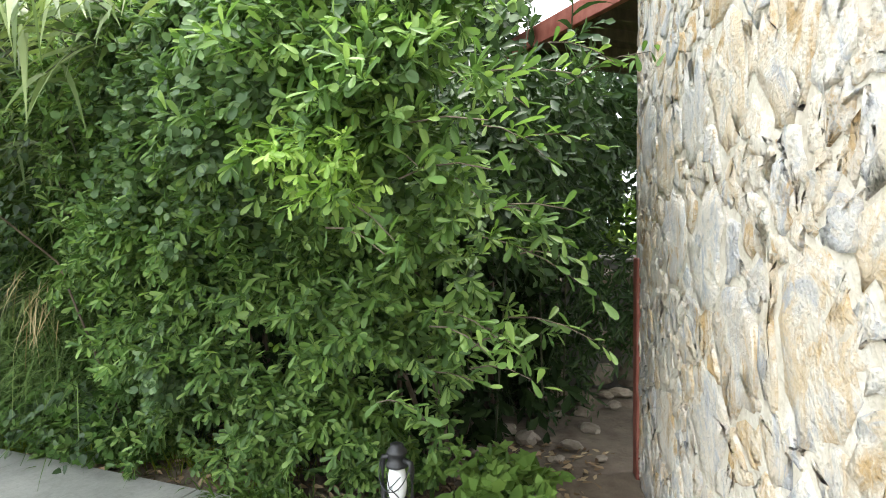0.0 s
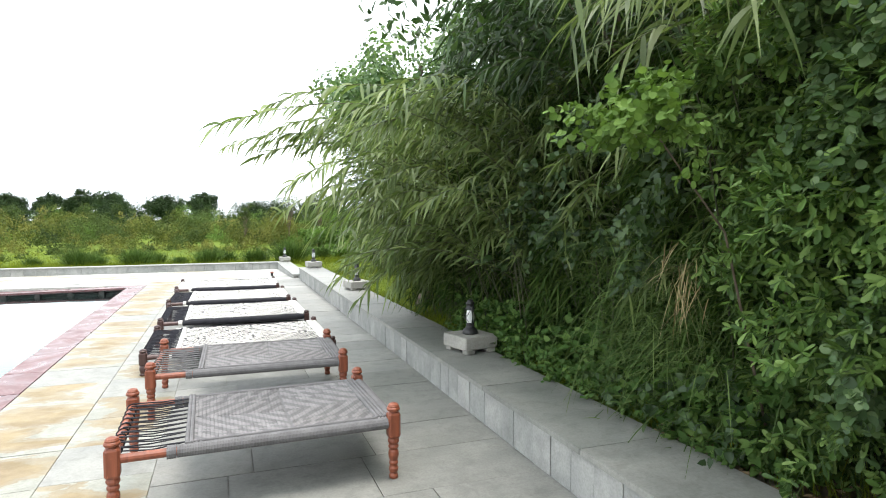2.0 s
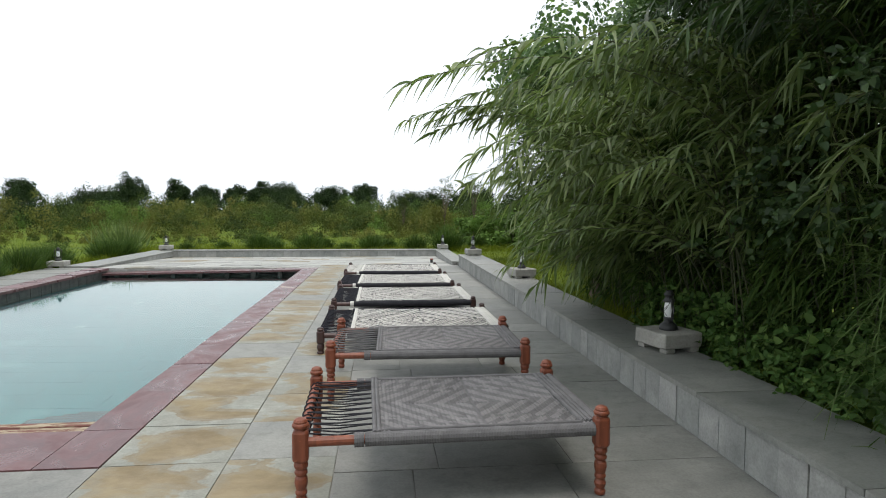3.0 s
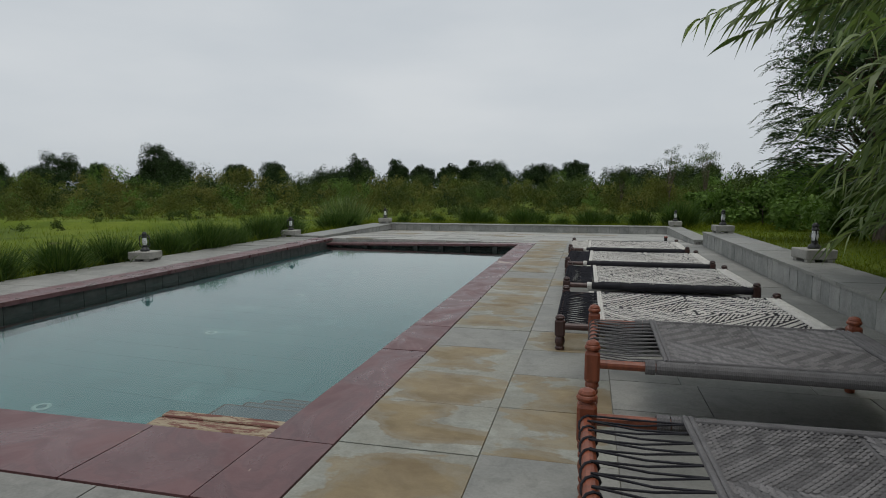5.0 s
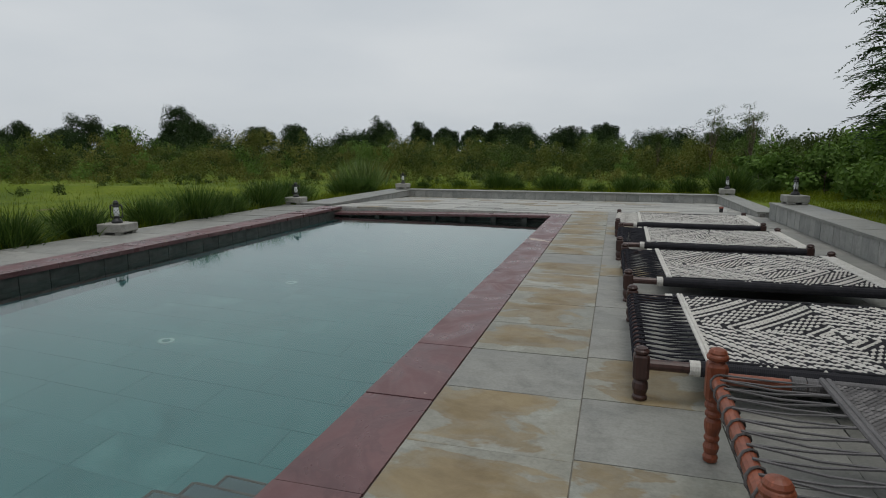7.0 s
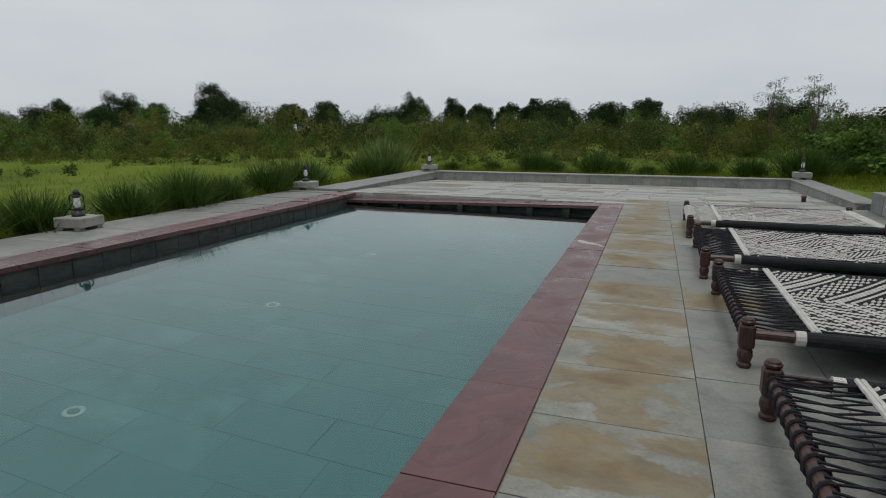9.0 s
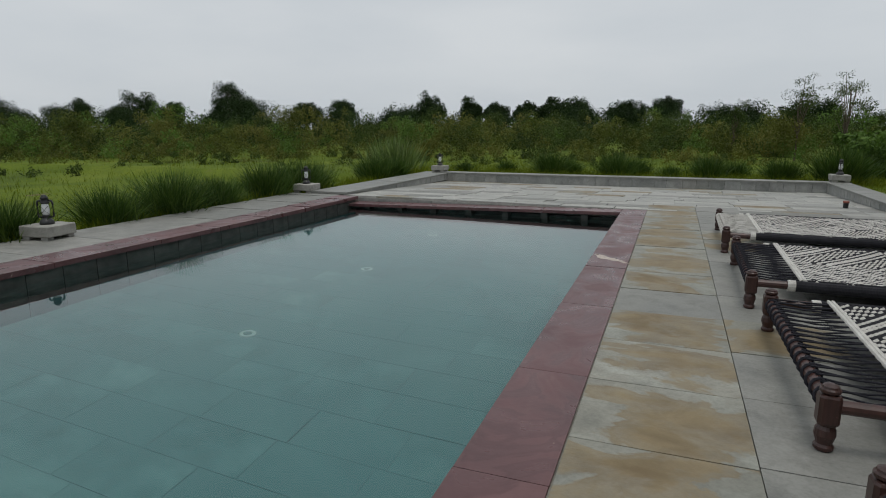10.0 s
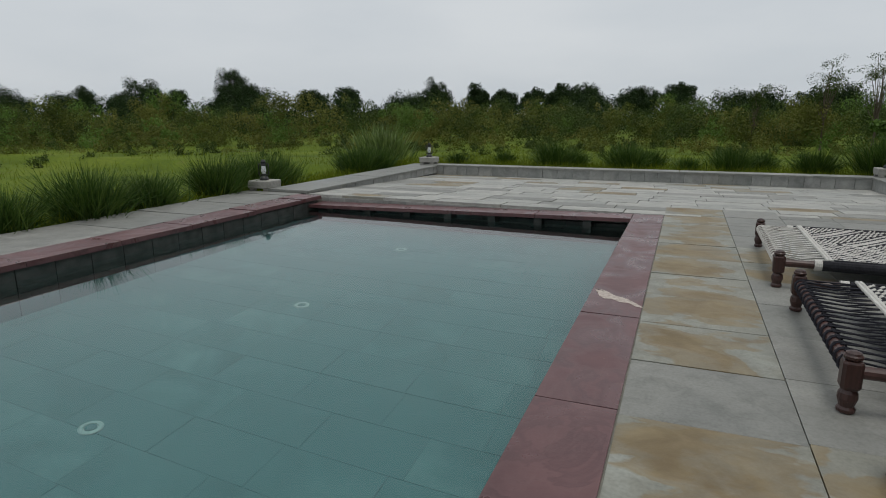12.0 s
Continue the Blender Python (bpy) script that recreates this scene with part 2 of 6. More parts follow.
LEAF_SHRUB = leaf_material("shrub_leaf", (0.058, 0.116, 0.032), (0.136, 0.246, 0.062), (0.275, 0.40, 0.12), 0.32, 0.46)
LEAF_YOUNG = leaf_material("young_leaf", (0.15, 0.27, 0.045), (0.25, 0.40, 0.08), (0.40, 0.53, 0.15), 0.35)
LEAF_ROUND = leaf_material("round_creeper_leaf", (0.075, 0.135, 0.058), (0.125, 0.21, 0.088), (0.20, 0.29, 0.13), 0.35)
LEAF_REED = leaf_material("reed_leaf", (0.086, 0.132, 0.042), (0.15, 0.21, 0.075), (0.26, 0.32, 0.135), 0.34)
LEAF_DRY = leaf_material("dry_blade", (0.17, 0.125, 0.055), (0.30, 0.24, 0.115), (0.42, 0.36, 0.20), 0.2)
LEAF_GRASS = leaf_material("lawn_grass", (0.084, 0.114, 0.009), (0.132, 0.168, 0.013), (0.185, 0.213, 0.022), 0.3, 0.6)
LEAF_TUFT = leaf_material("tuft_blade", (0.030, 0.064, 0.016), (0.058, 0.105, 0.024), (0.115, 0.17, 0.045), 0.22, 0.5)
# leaf of the far trees; also paints the shade inside shrub and thicket
LEAF_TREE = leaf_material("far_tree_and_shaded_leaf", (0.018, 0.034, 0.012), (0.026, 0.048, 0.016), (0.038, 0.066, 0.021), 0.15, 0.6)
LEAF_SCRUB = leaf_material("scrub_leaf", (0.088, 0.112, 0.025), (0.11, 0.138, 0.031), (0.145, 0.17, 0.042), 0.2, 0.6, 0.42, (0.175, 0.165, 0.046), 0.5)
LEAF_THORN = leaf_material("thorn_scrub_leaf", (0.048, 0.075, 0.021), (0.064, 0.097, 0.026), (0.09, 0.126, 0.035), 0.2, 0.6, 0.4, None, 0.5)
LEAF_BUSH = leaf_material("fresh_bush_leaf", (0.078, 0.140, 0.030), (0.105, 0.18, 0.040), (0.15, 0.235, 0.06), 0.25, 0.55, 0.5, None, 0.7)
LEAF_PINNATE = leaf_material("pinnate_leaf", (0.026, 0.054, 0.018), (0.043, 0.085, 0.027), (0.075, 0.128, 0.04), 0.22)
k = Mat("bark", 0.9)
BARK = k.color(k.ramp(k.noise(20, 5, (1, 1, 0.3)), (0.3, (0.06, 0.045, 0.032)), (0.7, (0.16, 0.125, 0.09)))).bump(k.noise(40, 4, (1, 1, 0.3)), 0.6, 0.01).m
k = Mat("reed_cane", 0.55)
CANE = k.color(k.ramp(k.noise(6, 3), (0.35, (0.035, 0.045, 0.018)), (0.7, (0.075, 0.075, 0.034)))).m
k = Mat("open_ground", 0.95)
soil = k.ramp(k.noise(3, 6), (0.3, (0.10, 0.075, 0.048)), (0.7, (0.19, 0.145, 0.095)))
turf = k.ramp(k.noise(0.25, 5), (0.35, (0.065, 0.098, 0.011)), (0.5, (0.112, 0.158, 0.013)), (0.65, (0.15, 0.19, 0.02)))
turf = k.mix(k.ramp(k.noise(7, 5), (0.3, (0.5,)), (0.7, (0.0,))), turf, (0.055, 0.085, 0.02))
where = k.ramp(k.noise(0.6, 4), (0.66, (0.0,)), (0.72, (0.8,)))
k.p.inputs["Specular IOR Level"].default_value = 0.1
GROUND = k.color(k.mix(where, turf, soil)).bump(k.noise(12, 6), 0.6, 0.04).m
k = Mat("bare_dirt", 0.95)
DIRT = k.color(k.ramp(k.noise(5, 6), (0.3, (0.085, 0.064, 0.045)), (0.7, (0.165, 0.13, 0.094)))).bump(k.noise(25, 6), 0.7, 0.02).m
k = Mat("dead_leaf", 0.85)
LITTER = k.color(k.ramp(k.random(True), (0.0, (0.10, 0.06, 0.03)), (0.6, (0.22, 0.15, 0.08)), (1.0, (0.36, 0.28, 0.17)))).m


# ---- ways to make things ----
rng = np.random.default_rng(7)


def mesh_object(name, verts, faces, mats, parent=None, label="", face_mats=None, smooth=False):
    me = bpy.data.meshes.new(name)
    me.from_pydata([tuple(v) for v in verts], [], [tuple(f) for f in faces])
    for m in mats if isinstance(mats, (list, tuple)) else [mats]:
        me.materials.append(m)
    if face_mats is not None:
        me.polygons.foreach_set("material_index", np.asarray(face_mats, dtype=np.int32))
    if smooth:
        me.polygons.foreach_set("use_smooth", np.ones(len(me.polygons), dtype=bool))
    me.update()
    ob = new(name, me)
    ob.parent = parent
    if label:
        ob["label"] = label
    return ob


def array_mesh(name, verts, faces, mats, face_mats=None, smooth=False):
    """A mesh from number arrays: verts (n, 3), faces (m, 3 or 4)."""
    me = bpy.data.meshes.new(name)
    n, (m, c) = len(verts), faces.shape
    me.vertices.add(n)
    me.vertices.foreach_set("co", np.asarray(verts, dtype=np.float32).ravel())
    me.loops.add(m * c)
    me.loops.foreach_set("vertex_index", faces.astype(np.int32).ravel())
    me.polygons.add(m)
    me.polygons.foreach_set("loop_start", np.arange(0, m * c, c, dtype=np.int32))
    me.polygons.foreach_set("loop_total", np.full(m, c, dtype=np.int32))
    for x in mats if isinstance(mats, (list, tuple)) else [mats]:
        me.materials.append(x)
    if face_mats is not None:
        me.polygons.foreach_set("material_index", np.asarray(face_mats, dtype=np.int32))
    if smooth:
        me.polygons.foreach_set("use_smooth", np.ones(m, dtype=bool))
    me.update(calc_edges=True)
    return me


def part(name, bm, material, parent, label=""):
    me = bpy.data.meshes.new(name)
    bm.to_mesh(me)
    bm.free()
    me.materials.append(material)
    ob = new(name, me)
    ob.parent = parent
    if label:
        ob["label"] = label
    return ob


def empty(name, m, label, category, group="", kind=""):
    ob = new(name)
    ob.matrix_world = m
    ob.empty_display_size = 0.1
    return tagged(ob, label, category, group, kind)


def box_bm(x0, x1, y0, y1, z0, z1, bevel=0.006):
    bm = bmesh.new()
    bmesh.ops.create_cube(bm, size=1)
    bmesh.ops.scale(bm, vec=(x1 - x0, y1 - y0, z1 - z0), verts=bm.verts)
    bmesh.ops.translate(bm, vec=((x0 + x1) / 2, (y0 + y1) / 2, (z0 + z1) / 2), verts=bm.verts)
    if bevel:
        bmesh.ops.bevel(bm, geom=bm.edges[:], offset=bevel, segments=1, affect="EDGES")
    return bm


def lathe(profile, sides=16, squares=()):
    """Rings of (radius, height); heights inside a span of squares get a square section."""
    verts, faces = [], []
    for r, z in profile:
        sq = any(a <= z <= b for a, b in squares)
        for i in range(sides):
            a = 2 * math.pi * (i + 0.5) / sides
            c, s = math.cos(a), math.sin(a)
            q = r / max(abs(c), abs(s)) if sq else r
            verts.append((q * c, q * s, z))
    for j in range(len(profile) - 1):
        for i in range(sides):
            k2 = (i + 1) % sides
            faces.append((j * sides + i, j * sides + k2, (j + 1) * sides + k2, (j + 1) * sides + i))
    faces.append(tuple(range(sides))[::-1])
    faces.append(tuple((len(profile) - 1) * sides + i for i in range(sides)))
    return verts, faces


def tube(points, radius, sides=6, taper=None):
    """A round bar along points."""
    pts = [Vector(p) for p in points]
    verts, faces = [], []
    for i, p in enumerate(pts):
        d = (pts[min(i + 1, len(pts) - 1)] - pts[max(i - 1, 0)]).normalized()
        u = d.cross(Vector((0, 0, 1)))
        if u.length < 1e-3:
            u = d.cross(Vector((1, 0, 0)))
        u.normalize()
        v = d.cross(u)
        r = radius if taper is None else radius + (taper - radius) * i / max(1, len(pts) - 1)
        for s in range(sides):
            a = 2 * math.pi * s / sides
            verts.append(p + u * (r * math.cos(a)) + v * (r * math.sin(a)))
    for i in range(len(pts) - 1):
        for s in range(sides):
            t = (s + 1) % sides
            faces.append((i * sides + s, i * sides + t, (i + 1) * sides + t, (i + 1) * sides + s))
    faces.append(tuple(range(sides))[::-1])
    faces.append(tuple((len(pts) - 1) * sides + s for s in range(sides)))
    return verts, faces


def joined(pieces):
    verts, faces = [], []
    for v, f in pieces:
        o = len(verts)
        verts += list(v)
        faces += [tuple(i + o for i in q) for q in f]
    return verts, faces


UNIT = {}


def unit_slab(material, edge=0.006, kind="slab"):
    """One chamfered slab mesh of a metre a side, shared by alike pieces."""
    key = (material.name, kind)
    if key not in UNIT:
        bm = bmesh.new()
        bmesh.ops.create_cube(bm, size=1)
        for v in bm.verts:
            v.co.x *= 1.0 - (0.004 if v.co.z > 0 else 0.0)
            v.co.y *= 1.0 - (0.004 if v.co.z > 0 else 0.0)
        me = bpy.data.meshes.new(kind)
        bmesh.ops.bevel(bm, geom=[e for e in bm.edges if e.verts[0].co.z > 0 or e.verts[1].co.z > 0], offset=0.005, segments=1, affect="EDGES")
        bm.to_mesh(me)
        bm.free()
        me.materials.append(material)
        UNIT[key] = me
    return UNIT[key]


def piece(name, material, parent, x0, x1, y0, y1, z0, z1, tilt=(0, 0, 0)):
    ob = new(name, unit_slab(material, kind=name))
    ob.parent = parent
    ob.matrix_local = pose((x0 + x1) / 2, (y0 + y1) / 2, (z0 + z1) / 2, *tilt) @ Matrix.Diagonal((x1 - x0, y1 - y0, z1 - z0, 1))
    return ob


def structure(name, bm, material, label, category):
    ob = part(name, bm, material, None)
    return tagged(ob, label, category, kind="structure")


# ---- the plan ----
POOL_L, POOL_R, POOL_N, POOL_F = -7.82, -2.34, 5.97, 18.6
WATER_Z, POOL_Z = -0.175, -1.45
WALL_R, WALL_TOP = 2.34, 0.35
TERR_L, TERR_R, TERR_N, TERR_F = -8.18, 2.18, 19.08, 25.4


def terrace_z(x, y):
    s = (y - TERR_N) / (TERR_F - TERR_N)
    front = 0.035 * min(1.0, max(0.0, (-1.2 - x) / 5.0))
    return front * (1 - s) - 0.165 * s


# deck bed under the slabs, with the pool left open
bm = bmesh.new()
for x0, x1, y0, y1, z1 in ((POOL_R, 2.9, -5.0, 19.6, -0.012), (-9.6, POOL_R, -5.0, POOL_N - 0.02, -0.012), (-9.55, POOL_L - 0.02, POOL_N - 0.02, 19.1, -0.012)):
    b = box_bm(x0, x1, y0, y1, -1.7, z1, 0)
    tmp = bpy.data.meshes.new("tmp")
    b.to_mesh(tmp)
    b.free()
    bm.from_mesh(tmp)
    bpy.data.meshes.remove(tmp)
floor = structure("floor", bm, BED, "grey flagstone pool deck with sandy yellow stains", "floor")

GAP = 0.0035


def slab(parent, x0, x1, y0, y1, z, material, thick=0.05, name="slab"):
    lift = rng.uniform(-0.002, 0.002)
    tilt = tuple(rng.uniform(-0.12, 0.12, 2)) + (0,)
    return piece(name, material, parent, x0 + GAP / 2, x1 - GAP / 2, y0 + GAP / 2, y1 - GAP / 2, z - thick + lift, z + lift, tilt)


# two columns of slabs along the coping
y = 7.486 - 0.732 * 16
while y < 19.5:
    slab(floor, -1.91, -1.09, y, y + 0.732, 0.0, SLAB_STAINED if rng.random() < 0.9 else SLAB_PALE)
    slab(floor, -1.09, -0.36, y + 0.03, y + 0.762, 0.0, SLAB_PALE if rng.random() < 0.72 else SLAB_STAINED)
    y += 0.732
# running rows to the wall
y, row = -4.3, 0
while y < 19.5:
    h = (0.62, 0.55, 0.7)[row % 3]
    x = -0.36
    first = True
    while x < WALL_R - 0.02:
        w = rng.uniform(0.45, 0.8) if first else rng.uniform(0.85, 1.2)
        x1 = x + w if x + w < WALL_R - 0.35 else WALL_R
        slab(floor, x, x1, y, min(y + h, 19.6), 0.0, SLAB if rng.random() < 0.75 else SLAB_PALE)
        x, first = x1, False
    y += h
    row += 1
# slabs before the pool's near end
y, row = -2.7, 0
while y < 5.25:
    h = 0.66 if y + 0.66 < 5.0 else 5.27 - y
    x = -1.91
    while x > -9.4:
        w = rng.uniform(0.75, 1.15)
        slab(floor, x - w, x, y, y + h, 0.0, SLAB_STAINED if rng.random() < 0.6 else SLAB)
        x -= w
    y += h
# grey ledge beside the left coping
y = 5.2
while y < 19.0:
    h = min(rng.uniform(0.8, 1.2), 19.1 - y)
    slab(floor, -9.55, -8.31, y, y + h, 0.006 + 0.03 * max(0, (y - 15) / 4), SLAB_PALE)
    y += h

# ---- the pool ----
pool = structure("pool", box_bm(POOL_L - 0.02, POOL_R + 0.02, POOL_N - 0.02, POOL_F + 0.35, POOL_Z - 0.2, POOL_Z - 0.005, 0), GROUT, "tiled swimming pool with still pale teal water", "pool")
y = POOL_N
while y < POOL_F + 0.3:
    x = POOL_L - rng.uniform(0.05, 0.75)
    while x < POOL_R:
        piece("tile", TILE_POOL, pool, max(x, POOL_L) + 0.0018, min(x + 0.8, POOL_R) - 0.0018, y + 0.0018, y + 0.4582, POOL_Z - 0.02, POOL_Z + rng.uniform(-0.002, 0.002))
        x += 0.8
    y += 0.46
# side walls of the pool, tiled
for name, a in (("pool_wall", (POOL_L - 0.06, POOL_L - 0.02, POOL_N, POOL_F + 0.3, POOL_Z, -0.05)), ("pool_wall", (POOL_R + 0.02, POOL_R + 0.06, POOL_N, POOL_F + 0.3, POOL_Z, -0.05)),
                ("pool_wall", (POOL_L, POOL_R, POOL_N - 0.06, POOL_N - 0.02, POOL_Z, -0.05)), ("pool_wall", (POOL_L, POOL_R, POOL_F + 0.30, POOL_F + 0.34, POOL_Z, -0.14))):
    part(name, box_bm(*a, 0), JOINT, pool)
y = POOL_N
while y < POOL_F + 0.25:
    y1 = min(y + 0.42, POOL_F + 0.3)
    for z0, z1, m in ((-0.45, -0.052, TILE_DARK), (-0.95, -0.456, TILE_DARK), (POOL_Z, -0.956, TILE_POOL)):
        piece("tile", m, pool, POOL_L - 0.022, POOL_L + 0.004, y + 0.004, y1 - 0.004, z0, z1)
        if m is TILE_DARK and z1 > -0.1:
            piece("tile", m, pool, POOL_R - 0.004, POOL_R + 0.022, y + 0.004, y1 - 0.004, z0, z1)
    y = y1
x = POOL_L
while x < POOL_R:
    x1 = min(x + 0.45, POOL_R)
    piece("tile", TILE_DARK, pool, x + 0.004, x1 - 0.004, POOL_F + 0.28, POOL_F + 0.305, -0.5, -0.145)
    x = x1
# sunken steps in the near corner, with dark nosings; dark end slabs stand for shade
for i in range(4):
    front, top = 6.98 + 0.31 * (3 - i), POOL_Z + 0.27 * (i + 1)
    part("pool_step", box_bm(-3.28, POOL_R, POOL_N - 0.02, front, top - 0.27, top, 0.008), STEP, pool)
    part("step_edge", box_bm(-3.28, POOL_R, front - 0.02, front + 0.004, top - 0.035, top + 0.004, 0.003), TILE_DARK, pool)
    part("step_cheek", box_bm(-3.305, -3.282, front - 0.33, front, top - 0.26, top - 0.004, 0.003), TILE_DARK, pool)
water = part("water", box_bm(POOL_L - 0.02, POOL_R + 0.02, POOL_N - 0.02, POOL_F + 0.3, WATER_Z - 0.001, WATER_Z, 0), WATER, None)
bm = bmesh.new()
vs = [bm.verts.new(c) for c in ((POOL_L - 0.02, POOL_N - 0.02, WATER_Z), (POOL_R + 0.02, POOL_N - 0.02, WATER_Z), (POOL_R + 0.02, POOL_F + 0.3, WATER_Z), (POOL_L - 0.02, POOL_F + 0.3, WATER_Z))]
bm.faces.new(vs)
bm.to_mesh(water.data)
bm.free()
water.visible_shadow = False
tagged(water, "still clear pale teal pool water reflecting the sky", "water", kind="structure")

# coping of red sandstone
coping = empty("coping", Matrix.Identity(4), "dull red sandstone coping round the pool", "trim", kind="structure")
marks = [5.97, 6.97, 7.97, 8.94, 9.97, 11.15, 12.65, 14.12, 15.56, 17.2, 18.3, 19.05]
for a, b in zip(marks, marks[1:]):
    slab(coping, POOL_R, -1.915, a, b, 0.004, SANDSTONE, 0.055, "coping_stone")
for a, b in ((-3.1, POOL_R), (-4.35, -3.1), (-5.6, -4.35), (-6.9, -5.6), (POOL_L, -6.9)):
    slab(coping, a, b, 5.28, 5.97, 0.004, SANDSTONE, 0.055, "coping_stone")
slab(coping, POOL_R, -1.915, 5.28, 5.97, 0.004, SANDSTONE, 0.055, "coping_stone")
y = 5.28
while y < 18.8:
    y1 = min(y + rng.uniform(1.1, 1.5), 18.95)
    slab(coping, -8.30, POOL_L + 0.05, y, y1, 0.01 + 0.03 * max(0, (y - 15) / 4), SANDSTONE, 0.06, "coping_stone")
    y = y1
for a, b in ((-8.0, -6.5), (-6.5, -5.1), (-5.1, -3.75), (-3.75, POOL_R)):
    za, zb = (-0.085 + 0.085 * (q + 7.8) / 5.46 for q in (a, b))
    ob = piece("coping_stone", SANDSTONE, coping, a + 0.004, b - 0.004, POOL_F, POOL_F + 0.45, (za + zb) / 2 - 0.055, (za + zb) / 2)
    ob.matrix_local = pose((a + b) / 2, POOL_F + 0.225, (za + zb) / 2 - 0.0275, 0, -math.degrees(math.atan2(zb - za, b - a)), 0) @ Matrix.Diagonal((b - a - 0.008, 0.45, 0.055, 1))
x = POOL_L + 0.35
while x < POOL_R:
    piece("pier", TILE_DARK, coping, x, x + 0.12, POOL_F + 0.06, POOL_F + 0.3, -0.3, -0.10 + 0.05 * (x + 7.8) / 5.46)
    x += 0.74

# white fittings in the pool floor
for i, fy in enumerate((7.3, 9.88, 12.44, 15.0, 17.5)):
    v, f = lathe([(0.082, 0.0), (0.085, 0.012), (0.072, 0.02), (0.05, 0.021), (0.045, 0.012), (0.001, 0.012)], 20)
    fit_ob = empty("pool_fitting", pose(-5.47, fy, POOL_Z), "round white drain fitting on the pool floor", "pool fitting", "pool fittings")
    mesh_object("flange", v, f, FITTING, fit_ob)
    v, f = lathe([(0.045, 0.010), (0.04, 0.022), (0.02, 0.024), (0.001, 0.024)], 16)
    mesh_object("cap", v, f, TILE_POOL, fit_ob)

# peeling painted boards at the near edge of the pool
boards = empty("wooden_boards", pose(-2.81, 6.2, -0.075), "weathered boards with peeling red paint beside the coping", "boards")
for i, (a, b) in enumerate(((-0.225, -0.125), (-0.112, 0.015), (0.028, 0.12))):
    part("plank", box_bm(-0.455, 0.455, a, b, -0.02, 0.03 - 0.005 * (i % 2), 0.006), BOARD, boards)
part("batten", box_bm(-0.43, 0.43, -0.2, 0.1, -0.12, -0.021, 0.004), BOARD, boards)

# a pale scuff of paint on the coping
pts2 = []
for i in range(26):
    a = 2 * math.pi * i / 26
    r = 1 + 0.35 * math.sin(3 * a + 1) + 0.2 * math.sin(7 * a)
    pts2.append((0.23 * r * math.cos(a), 0.055 * r * math.sin(a) + 0.03 * math.sin(2.2 * a), 0.0))
k = Mat("pale_scuff", 0.8)
SCUFF = k.color(k.ramp(k.noise(40, 5), (0.35, (0.36, 0.30, 0.26)), (0.6, (0.52, 0.46, 0.41)))).m
n2 = len(pts2)
scuff = mesh_object("paint_scuff", pts2 + [(x2, y2, 0.002) for x2, y2, z2 in pts2], [tuple(range(n2))[::-1], tuple(range(n2, 2 * n2))] + [(i, (i + 1) % n2, n2 + (i + 1) % n2, n2 + i) for i in range(n2)], SCUFF, coping, "pale scuffed paint mark")
scuff.matrix_local = pose(-2.16, 14.6, 0.0055, 0, 0, -48)

# a short capped pipe standing on the terrace
pipe = empty("pipe_stub", pose(1.64, 21.2, terrace_z(1.64, 21.2)), "short dark metal pipe stub on the terrace", "pipe")
mesh_object("tube", *lathe([(0.045, 0), (0.045, 0.10)], 14), ENAMEL, pipe)
mesh_object("cap", *lathe([(0.055, 0.10), (0.055, 0.13), (0.04, 0.14)], 14), RUST, pipe)

# ---- walls of grey blocks ----


def block_wall(name, axis, at, side, a, b, z0, z1, thick, cap_over=0.025, lengths=(0.24, 0.34), top=None, label="low grey stone block wall with a flat cap"):
    """A low wall along an axis: its face lies at `at`, its body on that side. top: heights at its two ends."""
    wall = empty(name, Matrix.Identity(4), label, "wall", kind="structure")
    inner, outer = at + side * 0.03, at + side * thick

    def along(c0, c1, f0, f1, za, zb, bev=0.0):
        lo, hi = min(f0, f1), max(f0, f1)
        return (c0, c1, lo, hi, za, zb) if axis == "x" else (lo, hi, c0, c1, za, zb)

    part("core", box_bm(*along(a, b, inner, outer - side * 0.03, z0 - 1.0, z1 - 0.045), 0), MORTAR, wall)
    c = a
    while c < b - 0.02:
        w = rng.uniform(*lengths)
        c1 = c + w if c + w < b - 0.12 else b
        out = rng.uniform(-0.004, 0.006)
        piece("block", BLOCK, wall, *along(c + 0.004, c1 - 0.004, at - side * out, inner + side * 0.03, z0 - 0.02, z1 - 0.042))
        c = c1
    c = a
    while c < b - 0.02:
        c1 = c + rng.uniform(1.1, 1.6)
        c1 = c1 if c1 < b - 0.4 else b
        piece("capstone", CAPSTONE, wall, *along(c + 0.003, c1 - 0.003, at - side * cap_over, outer, z1 - 0.04, z1 + rng.uniform(-0.002, 0.002)))
        c = c1
    return wall


block_wall("wall_east", "y", WALL_R, 1, -0.35, 19.45, 0.0, WALL_TOP, 0.68)
block_wall("wall_far_east", "y", TERR_R, 1, 19.7, TERR_F + 0.5, -0.14, 0.11, 0.5)
block_wall("wall_north", "x", TERR_F, 1, TERR_L - 0.5, TERR_R, -0.165, 0.11, 0.5, lengths=(0.28, 0.42))
block_wall("wall_west", "y", TERR_L, -1, 19.1, TERR_F + 0.5, -0.1, 0.085, 0.9, lengths=(0.3, 0.45))
block_wall("wall_return", "x", 19.7, 1, TERR_R + 0.14, 3.0, 0.0, 0.11, 0.3)

